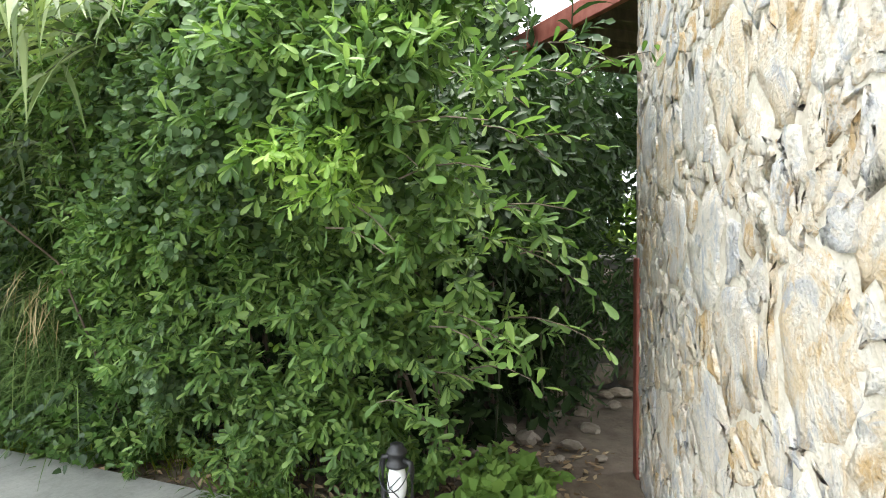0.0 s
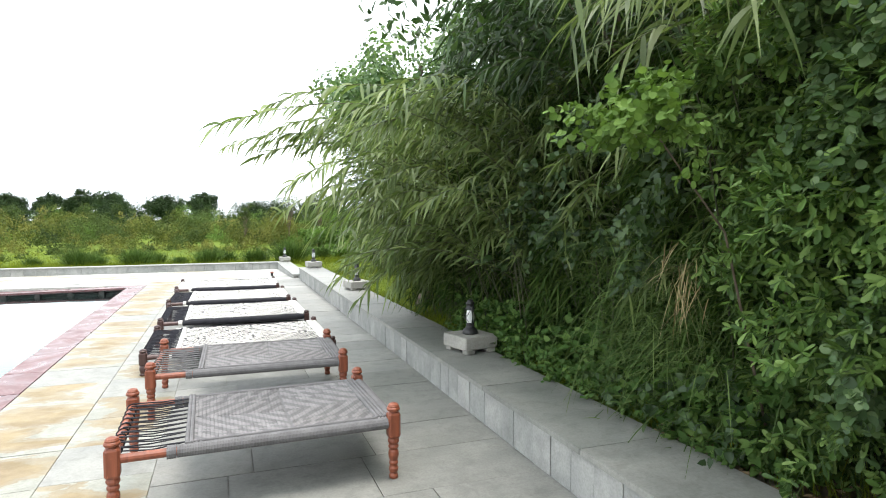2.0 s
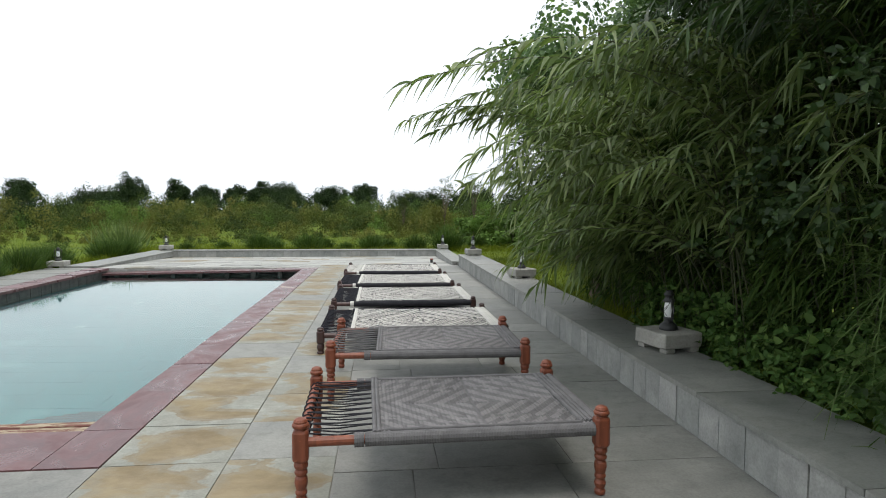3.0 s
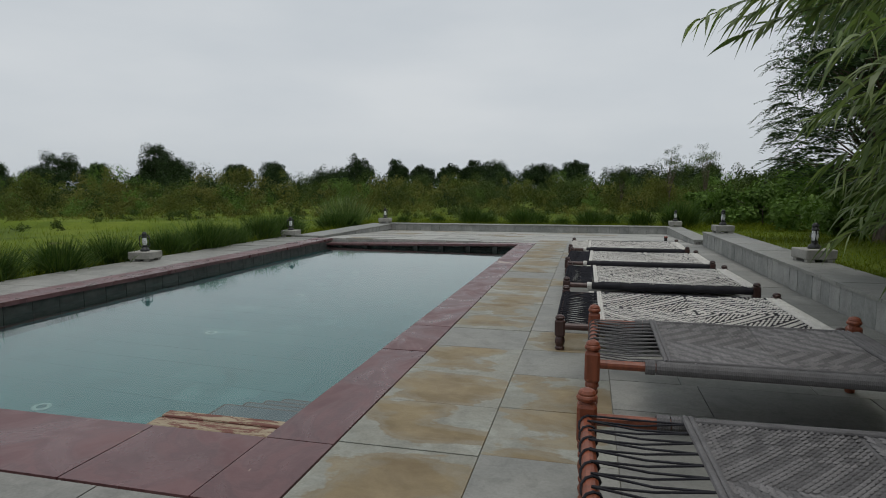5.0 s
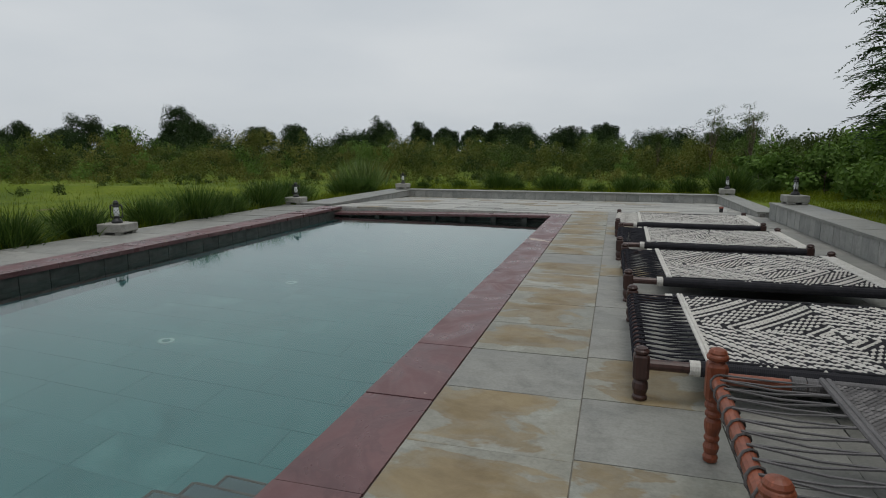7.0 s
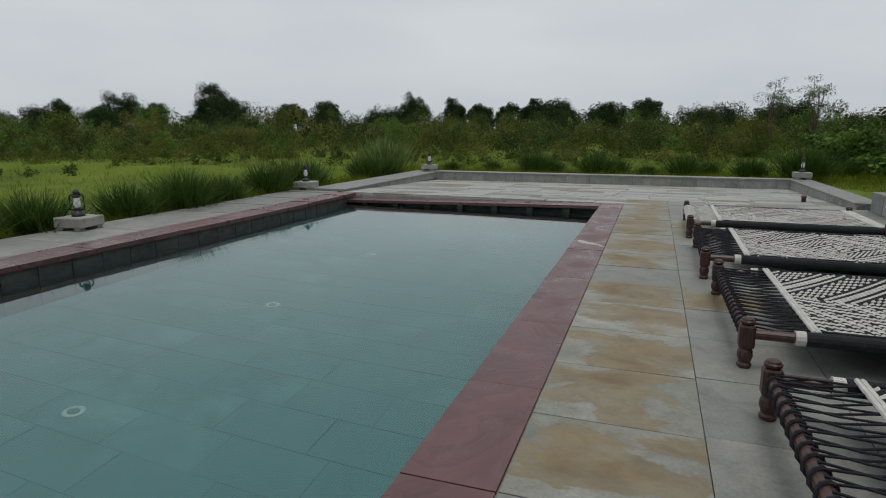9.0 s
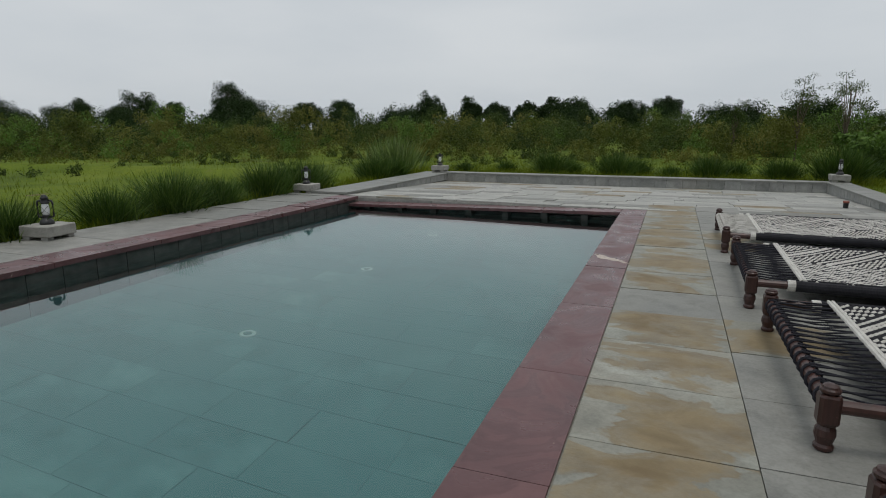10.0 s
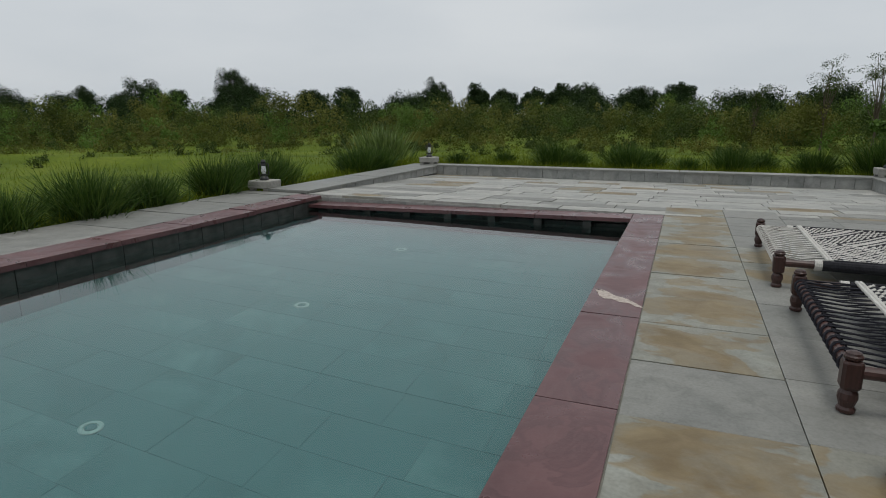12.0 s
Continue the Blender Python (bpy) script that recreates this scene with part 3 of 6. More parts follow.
# terrace behind the pool
bm = bmesh.new()
nx, ny = 12, 6
grid = [[bm.verts.new((TERR_L - 0.05 + (TERR_R - TERR_L + 0.1) * i / nx, TERR_N + 0.05 + (TERR_F - TERR_N) * j / ny,
                       terrace_z(TERR_L + (TERR_R - TERR_L) * i / nx, TERR_N + (TERR_F - TERR_N) * j / ny) - 0.03)) for j in range(ny + 1)] for i in range(nx + 1)]
for i in range(nx):
    for j in range(ny):
        bm.faces.new((grid[i][j], grid[i + 1][j], grid[i + 1][j + 1], grid[i][j + 1]))
ret = bmesh.ops.extrude_face_region(bm, geom=bm.faces[:])
bmesh.ops.translate(bm, vec=(0, 0, -0.5), verts=[v for v in ret["geom"] if isinstance(v, bmesh.types.BMVert)])
bmesh.ops.recalc_face_normals(bm, faces=bm.faces)
terrace = structure("terrace_floor", bm, BED, "pale flagstone terrace behind the pool", "floor")
y, row = TERR_N, 0
while y < TERR_F - 0.02:
    h = min((0.46, 0.52, 0.40)[row % 3], TERR_F - y)
    x = TERR_L - (0.5 if row % 2 else 0.1)
    while x < TERR_R:
        w = rng.uniform(0.75, 1.25)
        x0, x1 = max(x, TERR_L), min(x + w, TERR_R)
        if x1 - x0 > 0.05 and not (x1 > -1.1 and y < 19.5):
            z = terrace_z((x0 + x1) / 2, y + h / 2)
            rise = math.degrees(math.atan2(terrace_z(x0, y + h) - terrace_z(x0, y), h))
            piece("slab", SLAB_TERRACE if rng.random() < 0.75 else SLAB_PALE if rng.random() < 0.6 else SLAB_STAINED, terrace, x0 + 0.004, x1 - 0.004, y + 0.004, y + h - 0.004, z - 0.05, z + rng.uniform(-0.002, 0.002), (rise, 0, 0))
        x += w
    y += h
x = TERR_L
while x < -1.3:
    x1 = min(x + rng.uniform(0.3, 0.5), -1.2)
    piece("riser_block", BLOCK, terrace, x + 0.004, x1 - 0.004, TERR_N - 0.02, TERR_N + 0.06, -0.4, terrace_z(x, TERR_N) - 0.045)
    x = x1


# ---- string beds ----
def woven_web(length, width, base_z, pitch, stripe, mats, sag=0.03, gap=0.0):
    """Cords laid in nested diamonds between the rails, as small raised lengths."""
    a, b = length * 0.36, width * 0.5
    half = []
    dir_len = math.hypot(a, b)
    cd, sd = a / dir_len, b / dir_len
    step = pitch * 2.2
    for su in (-1, 1):
        for sv in (-1, 1):
            for i in range(int(dir_len * 2.6 / step) + 2):
                for j in range(int(dir_len * 2.2 / pitch) + 2):
                    p, q = (i + 0.5 * (j % 2)) * step - dir_len * 1.3, j * pitch
                    u = p * cd + q * sd
                    v = -p * sd + q * cd
                    if u < 0 or v < 0 or u > length / 2 - 0.01 or v > width / 2 - 0.01:
                        continue
                    s = stripe(j, i, u / length, v / width)
                    if s is None:
                        continue
                    half.append((su * u, sv * v, math.atan2(-sd * su * sv, cd), s))
    arr = np.array([(c[0], c[1], c[2], c[3]) for c in half])
    n = len(arr)
    lx, ly, h = step * 0.56, pitch * 0.44, pitch * 0.42
    tmpl = np.array([(-lx, 0, 0), (-lx * 0.55, -ly, 0), (lx * 0.55, -ly, 0), (lx, 0, 0), (lx * 0.55, ly, 0), (-lx * 0.55, ly, 0), (-lx * 0.5, 0, h), (lx * 0.5, 0, h)])
    c, s = np.cos(arr[:, 2])[:, None], np.sin(arr[:, 2])[:, None]
    x = tmpl[None, :, 0] * c - tmpl[None, :, 1] * s + arr[:, 0][:, None]
    y2 = tmpl[None, :, 0] * s + tmpl[None, :, 1] * c + arr[:, 1][:, None]
    dip = sag * (1 - (2 * arr[:, 0] / length) ** 2) * (1 - (2 * arr[:, 1] / width) ** 2)
    z = tmpl[None, :, 2] + (base_z - dip)[:, None] + 0.002 * arr[:, 3][:, None]
    verts = np.stack([x, y2, z], 2).reshape(-1, 3)
    tris = np.array([(0, 1, 6), (1, 2, 7), (1, 7, 6), (2, 3, 7), (3, 4, 7), (4, 5, 6), (4, 6, 7), (5, 0, 6)])
    faces = (tris[None] + (np.arange(n) * 8)[:, None, None]).reshape(-1, 3)
    return array_mesh("web", verts, faces, mats, np.repeat(arr[:, 3].astype(int), 8))


def sagged_sheet(length, width, z, sag, material, parent, name):
    verts, faces = [], []
    for i in range(13):
        for j in range(9):
            u, v = i / 12 * 2 - 1, j / 8 * 2 - 1
            verts.append((u * length / 2, v * width / 2, z - sag * (1 - u * u) * (1 - v * v)))
    for i in range(12):
        for j in range(8):
            o = i * 9 + j
            faces.append((o, o + 9, o + 10, o + 1))
    under = [(x, y, z2 - 0.008) for x, y, z2 in verts]
    n = len(verts)
    return mesh_object(name, verts + under, faces + [tuple(q + n for q in f)[::-1] for f in faces], material, parent)


def coil(a, b, radius, turns, wire, sides=5, per=9):
    """Cord wound round a bar from a to b."""
    a, b = Vector(a), Vector(b)
    d = (b - a).normalized()
    u = d.cross(Vector((0, 0, 1))).normalized()
    v = d.cross(u)
    pts = []
    for i in range(int(turns * per) + 1):
        w = i / (turns * per)
        ang = 2 * math.pi * turns * w
        pts.append(a + (b - a) * w + u * (radius * math.cos(ang)) + v * (radius * math.sin(ang)))
    return tube(pts, wire, sides)


def wrapped_bar(a, b, radius, rings, sides=12):
    """A bar closely bound with cord: a ridged tube."""
    a, b = Vector(a), Vector(b)
    d = (b - a).normalized()
    u = d.cross(Vector((0, 0, 1))).normalized()
    v = d.cross(u)
    verts, faces = [], []
    n = rings * 2
    for i in range(n + 1):
        r = radius * (1.0 if i % 2 else 0.965)
        for s in range(sides):
            ang = 2 * math.pi * s / sides
            verts.append(a + (b - a) * (i / n) + u * (r * math.cos(ang)) + v * (r * math.sin(ang)))
    for i in range(n):
        for s in range(sides):
            t = (s + 1) % sides
            faces.append((i * sides + s, i * sides + t, (i + 1) * sides + t, (i + 1) * sides + s))
    faces.append(tuple(range(sides))[::-1])
    faces.append(tuple(n * sides + s for s in range(sides)))
    return verts, faces


def string_bed(L, W, tall, m, label, wood, web_mats, stripe, pitch, rail_mat, end_mat, lash_mat, lash_n, lash_wire, open_share, coil_mat, dense):
    """A charpoy, its corner post nearest the origin at local (0, 0); length along x, width along y."""
    bed = empty("string_bed", m, label, "string bed", "string beds along the pool")
    if tall > 0.45:
        prof = [(0.022, 0), (0.031, 0.006), (0.034, 0.025), (0.026, 0.042), (0.031, 0.052), (0.036, 0.075), (0.029, 0.092), (0.027, 0.10), (0.034, 0.112), (0.034, 0.122), (0.028, 0.134), (0.033, 0.15), (0.038, 0.175), (0.036, 0.20), (0.028, 0.215), (0.037, 0.228), (0.037, 0.24), (0.030, 0.252), (0.040, 0.268), (0.041, 0.28), (0.036, 0.296),
                (0.0385, 0.30), (0.0385, 0.302), (0.044, 0.315), (0.044, 0.465), (0.0385, 0.478), (0.036, 0.482), (0.033, 0.487), (0.046, 0.496), (0.048, 0.508), (0.044, 0.516), (0.040, 0.52), (0.040, 0.528), (0.032, 0.54), (0.014, 0.548), (0.004, 0.55)]
        sq = [(0.301, 0.479)]
        zr, rr = 0.405, 0.028
    else:
        prof = [(0.034, 0), (0.042, 0.008), (0.043, 0.022), (0.034, 0.034), (0.036, 0.042), (0.046, 0.075), (0.043, 0.105), (0.034, 0.122), (0.036, 0.126), (0.040, 0.130), (0.045, 0.142), (0.045, 0.262), (0.040, 0.272), (0.034, 0.276), (0.043, 0.284), (0.044, 0.296), (0.037, 0.303), (0.034, 0.312), (0.016, 0.32), (0.004, 0.322)]
        sq = [(0.129, 0.273)]
        zr, rr = 0.215, 0.032
    v, f = lathe(prof, 16, sq)
    for x, y3 in ((0, 0), (L, 0), (0, W), (L, W)):
        leg = mesh_object("leg", v, f, wood, bed, "turned wooden post with a squared block") if (x, y3) == (0, 0) else new("leg", first_leg.data)
        if (x, y3) == (0, 0):
            first_leg = leg
        leg.parent = bed
        leg.location = (x, y3, 0)
    for y3 in (0, W):
        rail = mesh_object("side_rail", *tube([(0.03, y3, zr), (L - 0.03, y3, zr)], rr, 12), wood, bed)
        x0 = L * open_share * 0.72
        vv, ff = wrapped_bar((x0 + 0.06, y3, zr), (L - 0.045, y3, zr), rr + 0.013, int((L - x0) / 0.010))
        mesh_object("rope_wrapping", vv, ff, rail_mat, rail)
        vv, ff = wrapped_bar((x0, y3, zr), (x0 + 0.055, y3, zr), rr + 0.015, 4)
        mesh_object("rope_binding", vv, ff, end_mat, rail)
    near_end = mesh_object("end_rail", *tube([(0, 0.03, zr), (0, W - 0.03, zr)], rr + 0.002, 12), wood, bed)
    far_end = mesh_object("end_rail", *tube([(L, 0.03, zr), (L, W - 0.03, zr)], rr, 12), wood, bed)
    vv, ff = wrapped_bar((L, 0.05, zr), (L, W - 0.05, zr), rr + 0.022, int(W / 0.010))
    mesh_object("rope_wrapping", vv, ff, end_mat, far_end)
    u0, u1 = L * open_share, L - 0.02
    wz = zr + rr + 0.004
    web = new("web", woven_web(u1 - u0, W - 0.04, wz, pitch, stripe, web_mats))
    web.parent = bed
    web.location = ((u0 + u1) / 2, W / 2, 0)
    sheet = sagged_sheet(u1 - u0, W - 0.03, wz - 0.003, 0.03, web_mats[0], web, "under_weave")
    edge = []
    for off in (0.0, 0.024):
        edge.append(wrapped_bar((u0 + off, 0.0, wz + 0.006), (u0 + off, W, wz + 0.006), 0.014, int(W / 0.03), 8))
    for e in edge:
        mesh_object("border_cord", *e, end_mat, bed)
    for off in (0.05, 0.078, 0.106):
        mesh_object("border_cord", *wrapped_bar((L - off, 0.03, wz + 0.004), (L - off, W - 0.03, wz + 0.004), 0.015, int(W / 0.03), 8), end_mat, bed)
    for yy in (0.035, W - 0.035):
        mesh_object("border_cord", *wrapped_bar((u0 + 0.03, yy, wz + 0.003), (L - 0.1, yy, wz + 0.003), 0.011, int(L / 0.03), 8), rail_mat, bed)
    # lashing from the border to the end rail
    lines = []
    local = np.random.default_rng(3)
    for i in range(lash_n):
        ya = 0.06 + (W - 0.12) * i / (lash_n - 1)
        for d in (-1, 1):
            yb = ya + d * (W - 0.12) / lash_n * (0.55 if not dense else 0.8)
            mid = ((u0 + 0.0) / 2, (ya + yb) / 2 + local.uniform(-0.01, 0.01), wz - 0.012)
            lines.append(tube([(u0, ya, wz), mid, (0.0, min(max(yb, 0.05), W - 0.05), zr + rr + lash_wire)], lash_wire, 5))
    for lv, lf in lines:
        mesh_object("lacing_cord", lv, lf, lash_mat, bed)
    mesh_object("winding", *coil((0, 0.05, zr), (0, W - 0.05, zr), rr + 0.002 + lash_wire, max(8, lash_n * (0.8 if not dense else 1.0)), lash_wire * (1.1 if not dense else 1.5)), coil_mat, near_end)
    return bed


def grey_stripe(j, i, u, v):
    return 1 if (j // 3 + (i // 4 if v > 0.25 else 0)) % 2 else 0


def bold_stripe(j, i, u, v):
    band = j % 14
    if band < 8:
        return (0, 1, 0, 1, 1, 0, 1, 0)[band]
    return (i + band // 2) % 2


ROPE_DARKGREY = cord("dark_grey_cord", (0.06, 0.055, 0.055), (0.11, 0.105, 0.105))
ROPE_GREY_LIGHT = cord("pale_grey_rope", (0.155, 0.15, 0.152), (0.225, 0.218, 0.22))
for bx, by, w, lab, lm in ((-0.50, 4.56, 1.10, "orange-brown turned wood string bed, grey rope web, black lacing", ROPE_BLACK), (-0.50, 6.55, 1.13, "orange-brown turned wood string bed, grey rope web, grey lacing", ROPE_GREY)):
    string_bed(1.77, w, 0.55, pose(bx, by, 0, 0, 0, 1.5 if by < 5 else -1.0), lab, WOOD_BROWN, (ROPE_GREY, ROPE_GREY_LIGHT), grey_stripe, 0.0175, ROPE_GREY, ROPE_GREY, lm, 11, 0.005, 0.235, ROPE_DARKGREY if lm is ROPE_GREY else lm, False)
for bx, by, w, end in ((-0.77, 8.33, 1.68, 0), (-0.80, 10.72, 1.74, 0), (-0.87, 13.05, 1.70, 0), (-0.89, 15.42, 1.74, 1)):
    string_bed(2.24, w, 0.32, pose(bx, by, 0, 0, 0, -1.0 if by > 12 else 0.3), "low dark wooden string bed, black and cream web, " + ("cream lacing" if end else "black lacing"), WOOD_DARK,
               (ROPE_BLACK, ROPE_CREAM), bold_stripe, 0.027, ROPE_BLACK, ROPE_CREAM, ROPE_CREAM if end else ROPE_NAVY, 17, 0.006, 0.16, ROPE_CREAM if end else ROPE_NAVY, True)


# ---- lanterns on granite pedestals ----
def pedestal(x, y, z, size=0.44, turn=0.0, height=0.145):
    ped = empty("pedestal", pose(x, y, z, 0, 0, turn), "rough grey granite block pedestal on small feet", "pedestal", "lantern pedestals")
    bm = box_bm(-size / 2, size / 2, -size / 2, size / 2, 0.045, 0.045 + height, 0.012)
    bmesh.ops.subdivide_edges(bm, edges=bm.edges[:], cuts=3, use_grid_fill=True)
    for v in bm.verts:
        v.co += Vector(noise.noise_vector(v.co * 9 + Vector((x, y, 0)))) * 0.006
    part("block", bm, GRANITE, ped)
    for sx in (-1, 1):
        for sy in (-1, 1):
            part("foot", box_bm(sx * size * 0.32 - 0.055, sx * size * 0.32 + 0.055, sy * size * 0.36 - 0.05, sy * size * 0.36 + 0.05, 0.0, 0.05, 0.006), GRANITE, ped)
    return z + 0.045 + height


def lantern(x, y, z, s=1.0, turn=0.0):
    lamp = empty("hurricane_lantern", pose(x, y, z, 0, 0, turn), "black metal hurricane lantern with a white glass globe", "lantern", "lanterns round the pool")
    mesh_object("fuel_base", *lathe([(0.088 * s, 0), (0.092 * s, 0.008 * s), (0.088 * s, 0.03 * s), (0.078 * s, 0.055 * s), (0.05 * s, 0.075 * s), (0.042 * s, 0.10 * s), (0.05 * s, 0.108 * s), (0.05 * s, 0.122 * s), (0.036 * s, 0.13 * s)], 20), ENAMEL, lamp, smooth=True)
    mesh_object("globe", *lathe([(0.036 * s, 0.125 * s), (0.043 * s, 0.145 * s), (0.049 * s, 0.18 * s), (0.049 * s, 0.205 * s), (0.043 * s, 0.25 * s), (0.036 * s, 0.285 * s)], 20), OPAL, lamp, "white opal glass globe", smooth=True)
    mesh_object("chimney_cap", *lathe([(0.04 * s, 0.28 * s), (0.056 * s, 0.288 * s), (0.056 * s, 0.30 * s), (0.044 * s, 0.315 * s), (0.042 * s, 0.345 * s), (0.052 * s, 0.352 * s), (0.05 * s, 0.365 * s), (0.035 * s, 0.38 * s), (0.033 * s, 0.395 * s), (0.012 * s, 0.402 * s)], 20), ENAMEL, lamp, smooth=True)
    for d in (-1, 1):
        pts = [(d * 0.045 * s, 0, 0.095 * s), (d * 0.085 * s, 0, 0.10 * s), (d * 0.092 * s, 0, 0.13 * s), (d * 0.092 * s, 0, 0.28 * s), (d * 0.085 * s, 0, 0.315 * s), (d * 0.045 * s, 0, 0.325 * s)]
        mesh_object("side_tube", *tube(pts, 0.014 * s, 8), ENAMEL, lamp, smooth=True)
    wires = []
    for d in (-1, 1):
        for e in (-1, 1):
            wires.append(tube([(d * 0.045 * s, e * 0.03 * s, 0.14 * s), (0, e * 0.06 * s, 0.195 * s), (-d * 0.045 * s, e * 0.03 * s, 0.25 * s)], 0.0025 * s, 5))
    mesh_object("guard_wire", *joined(wires), ENAMEL, lamp)
    bail = [(math.cos(a) * 0.09 * s, 0.02 * s + 0.05 * s * math.sin(a), 0.30 * s - 0.12 * s * math.sin(a)) for a in np.linspace(0, math.pi, 11)]
    mesh_object("bail_handle", *tube(bail, 0.003 * s, 5), ENAMEL, lamp)
    return lamp


for px, py, pz, size, turn in ((2.76, 0.80, WALL_TOP, 0.44, 8), (2.79, 6.80, WALL_TOP, 0.45, 14), (2.80, 13.05, WALL_TOP, 0.45, 10), (2.74, 19.15, WALL_TOP - 0.0, 0.44, 4), (2.48, 25.68, 0.11, 0.42, 0),
                               (-8.52, 25.68, 0.11, 0.44, 0), (-9.3, 19.3, 0.035, 0.46, 6), (-9.3, 13.2, 0.006, 0.46, 8)):
    top = pedestal(px, py, pz, size, turn)
    lantern(px, py, top, 0.98, turn + 70 if px > 0 else turn + 30)


# ---- ground ----
def ground_z(x, y):
    """Rough ground: raised beside the east wall, lower in the fields."""
    right = min(1.0, max(0.0, (x - 2.0) / 0.8))
    near = min(1.0, max(0.0, (26.0 - y) / 9.0))
    side = 0.29 * near - 0.05 * (1 - near)
    left = -0.10 - 0.22 * min(1.0, max(0.0, (-9.6 - x) / 2.5))
    back = -0.06 - 0.2 * min(1.0, max(0.0, (y - 27.0) / 12.0))
    base = side * right + (left if y < 25.5 else max(left, back)) * (1 - right)
    if y > 26:
        base = min(base, back) if right < 0.5 else base + (back - base) * min(1.0, (y - 26) / 14.0)
    far = math.hypot(x + 3, y - 10)
    return base + 0.05 * noise.noise(Vector((x * 0.35, y * 0.35, 0))) * min(1.0, far / 20.0)


def lines(lo, hi, hole0, hole1, fine, out):
    ticks = [hole0, hole1]
    c, s = hole1, fine
    while c < hi:
        c, s = c + s, s * out
        ticks.append(min(c, hi))
    c, s = hole0, fine
    while c > lo:
        c, s = c - s, s * out
        ticks.append(max(c, lo))
    c = hole0 + 1.0
    while c < hole1 - 0.3:
        ticks.append(c)
        c += 1.0
    return sorted(set(ticks))


gx = lines(-900, 900, -9.2, 2.95, 0.35, 1.12)
gy = lines(-600, 1500, -4.9, 25.85, 0.35, 1.12)
gx, gy = sorted(gx + [2.62]), sorted(gy + [19.9])
verts = [(x, y, ground_z(x, y)) for x in gx for y in gy]
faces = []
for i in range(len(gx) - 1):
    for j in range(len(gy) - 1):
        cx, cy = (gx[i] + gx[i + 1]) / 2, (gy[j] + gy[j + 1]) / 2
        if -9.2 < cx < 2.95 and -4.9 < cy < 25.85 and not (cx > 2.62 and cy > 19.9):
            continue
        o = i * len(gy) + j
        faces.append((o, o + len(gy), o + len(gy) + 1, o + 1))
ground = tagged(mesh_object("ground", verts, faces, GROUND, smooth=True), "open ground of green grass and damp soil round the deck", "ground", kind="structure")
bm = bmesh.new()
bmesh.ops.create_grid(bm, x_segments=30, y_segments=24, size=0.5)
for v in bm.verts:
    px, py = 4.7 + v.co.x * 3.6, 1.6 + v.co.y * 5.1
    edge = min(1.0, 4 * (0.5 - max(abs(v.co.x), abs(v.co.y))))
    v.co = (px, py, 0.29 + 0.03 * edge + 0.03 * noise.noise(Vector((px * 2, py * 2, 5))))
structure("dirt_path", bm, DIRT, "bare brown earth path beside the stone house", "path")


# ---- leaves and blades in bulk ----
LEAF_SHAPES = {
    "obovate": ((0.0, 0.0), (0.10, 0.28), (0.20, 0.70), (0.0, 1.0)),
    "round": ((0.0, 0.0), (0.40, 0.22), (0.46, 0.66), (0.0, 0.95)),
    "lance": ((0.0, 0.0), (0.10, 0.28), (0.085, 0.62), (0.0, 1.0)),
    "heart": ((0.0, 0.0), (0.38, 0.12), (0.30, 0.58), (0.0, 1.0)),
}


ROUNDED = {"obovate": ((0.07, 0.20), (0.135, 0.48), (0.165, 0.74), (0.11, 0.94)), "round": ((0.30, 0.10), (0.46, 0.36), (0.44, 0.68), (0.22, 0.93))}


def unit_rows(a):
    return a / np.maximum(np.linalg.norm(a, axis=1, keepdims=True), 1e-6)


def leaf_arrays(base, axis, size, shape, gen, fold=0.18, droop=0.12, facing=None, full=False):
    """Leaves, each folded along its rib: base points, directions and lengths."""
    n = len(base)
    axis = unit_rows(axis)
    up = np.tile((0.0, 0.0, 1.0), (n, 1)) if facing is None else facing
    up = up + gen.normal(0, 0.5, (n, 3))
    side = unit_rows(np.cross(axis, up))
    nrm = np.cross(side, axis)
    if full:
        rim = ROUNDED[shape]
        left = [(a, b, a * fold - droop * b * b) for a, b in rim]
        tmpl = np.array([(0, 0, 0)] + left + [(0, 1.0, -droop)] + [(-a, b, c) for a, b, c in left[::-1]])
        s = size[:, None, None]
        verts = base[:, None] + s * (side[:, None] * tmpl[None, :, 0:1] + axis[:, None] * tmpl[None, :, 1:2] + nrm[:, None] * tmpl[None, :, 2:3])
        halves = np.array([(0, 1, 2, 3, 4, 5), (0, 5, 6, 7, 8, 9)])
        return verts.reshape(-1, 3), (halves[None] + (np.arange(n) * 10)[:, None, None]).reshape(-1, 6)
    (x0, y0), (x1, y1), (x2, y2), (x3, y3) = LEAF_SHAPES[shape]
    tmpl = np.array([(0, 0, 0), (x1, y1, x1 * fold), (x2, y2, x2 * fold - droop * 0.4), (0, y3, -droop), (-x2, y2, x2 * fold - droop * 0.4), (-x1, y1, x1 * fold)])
    s = size[:, None, None]
    verts = base[:, None] + s * (side[:, None] * tmpl[None, :, 0:1] + axis[:, None] * tmpl[None, :, 1:2] + nrm[:, None] * tmpl[None, :, 2:3])
    quads = np.array([(0, 1, 2, 3), (0, 3, 4, 5)])
    faces = (quads[None] + (np.arange(n) * 6)[:, None, None]).reshape(-1, 4)
    return verts.reshape(-1, 3), faces


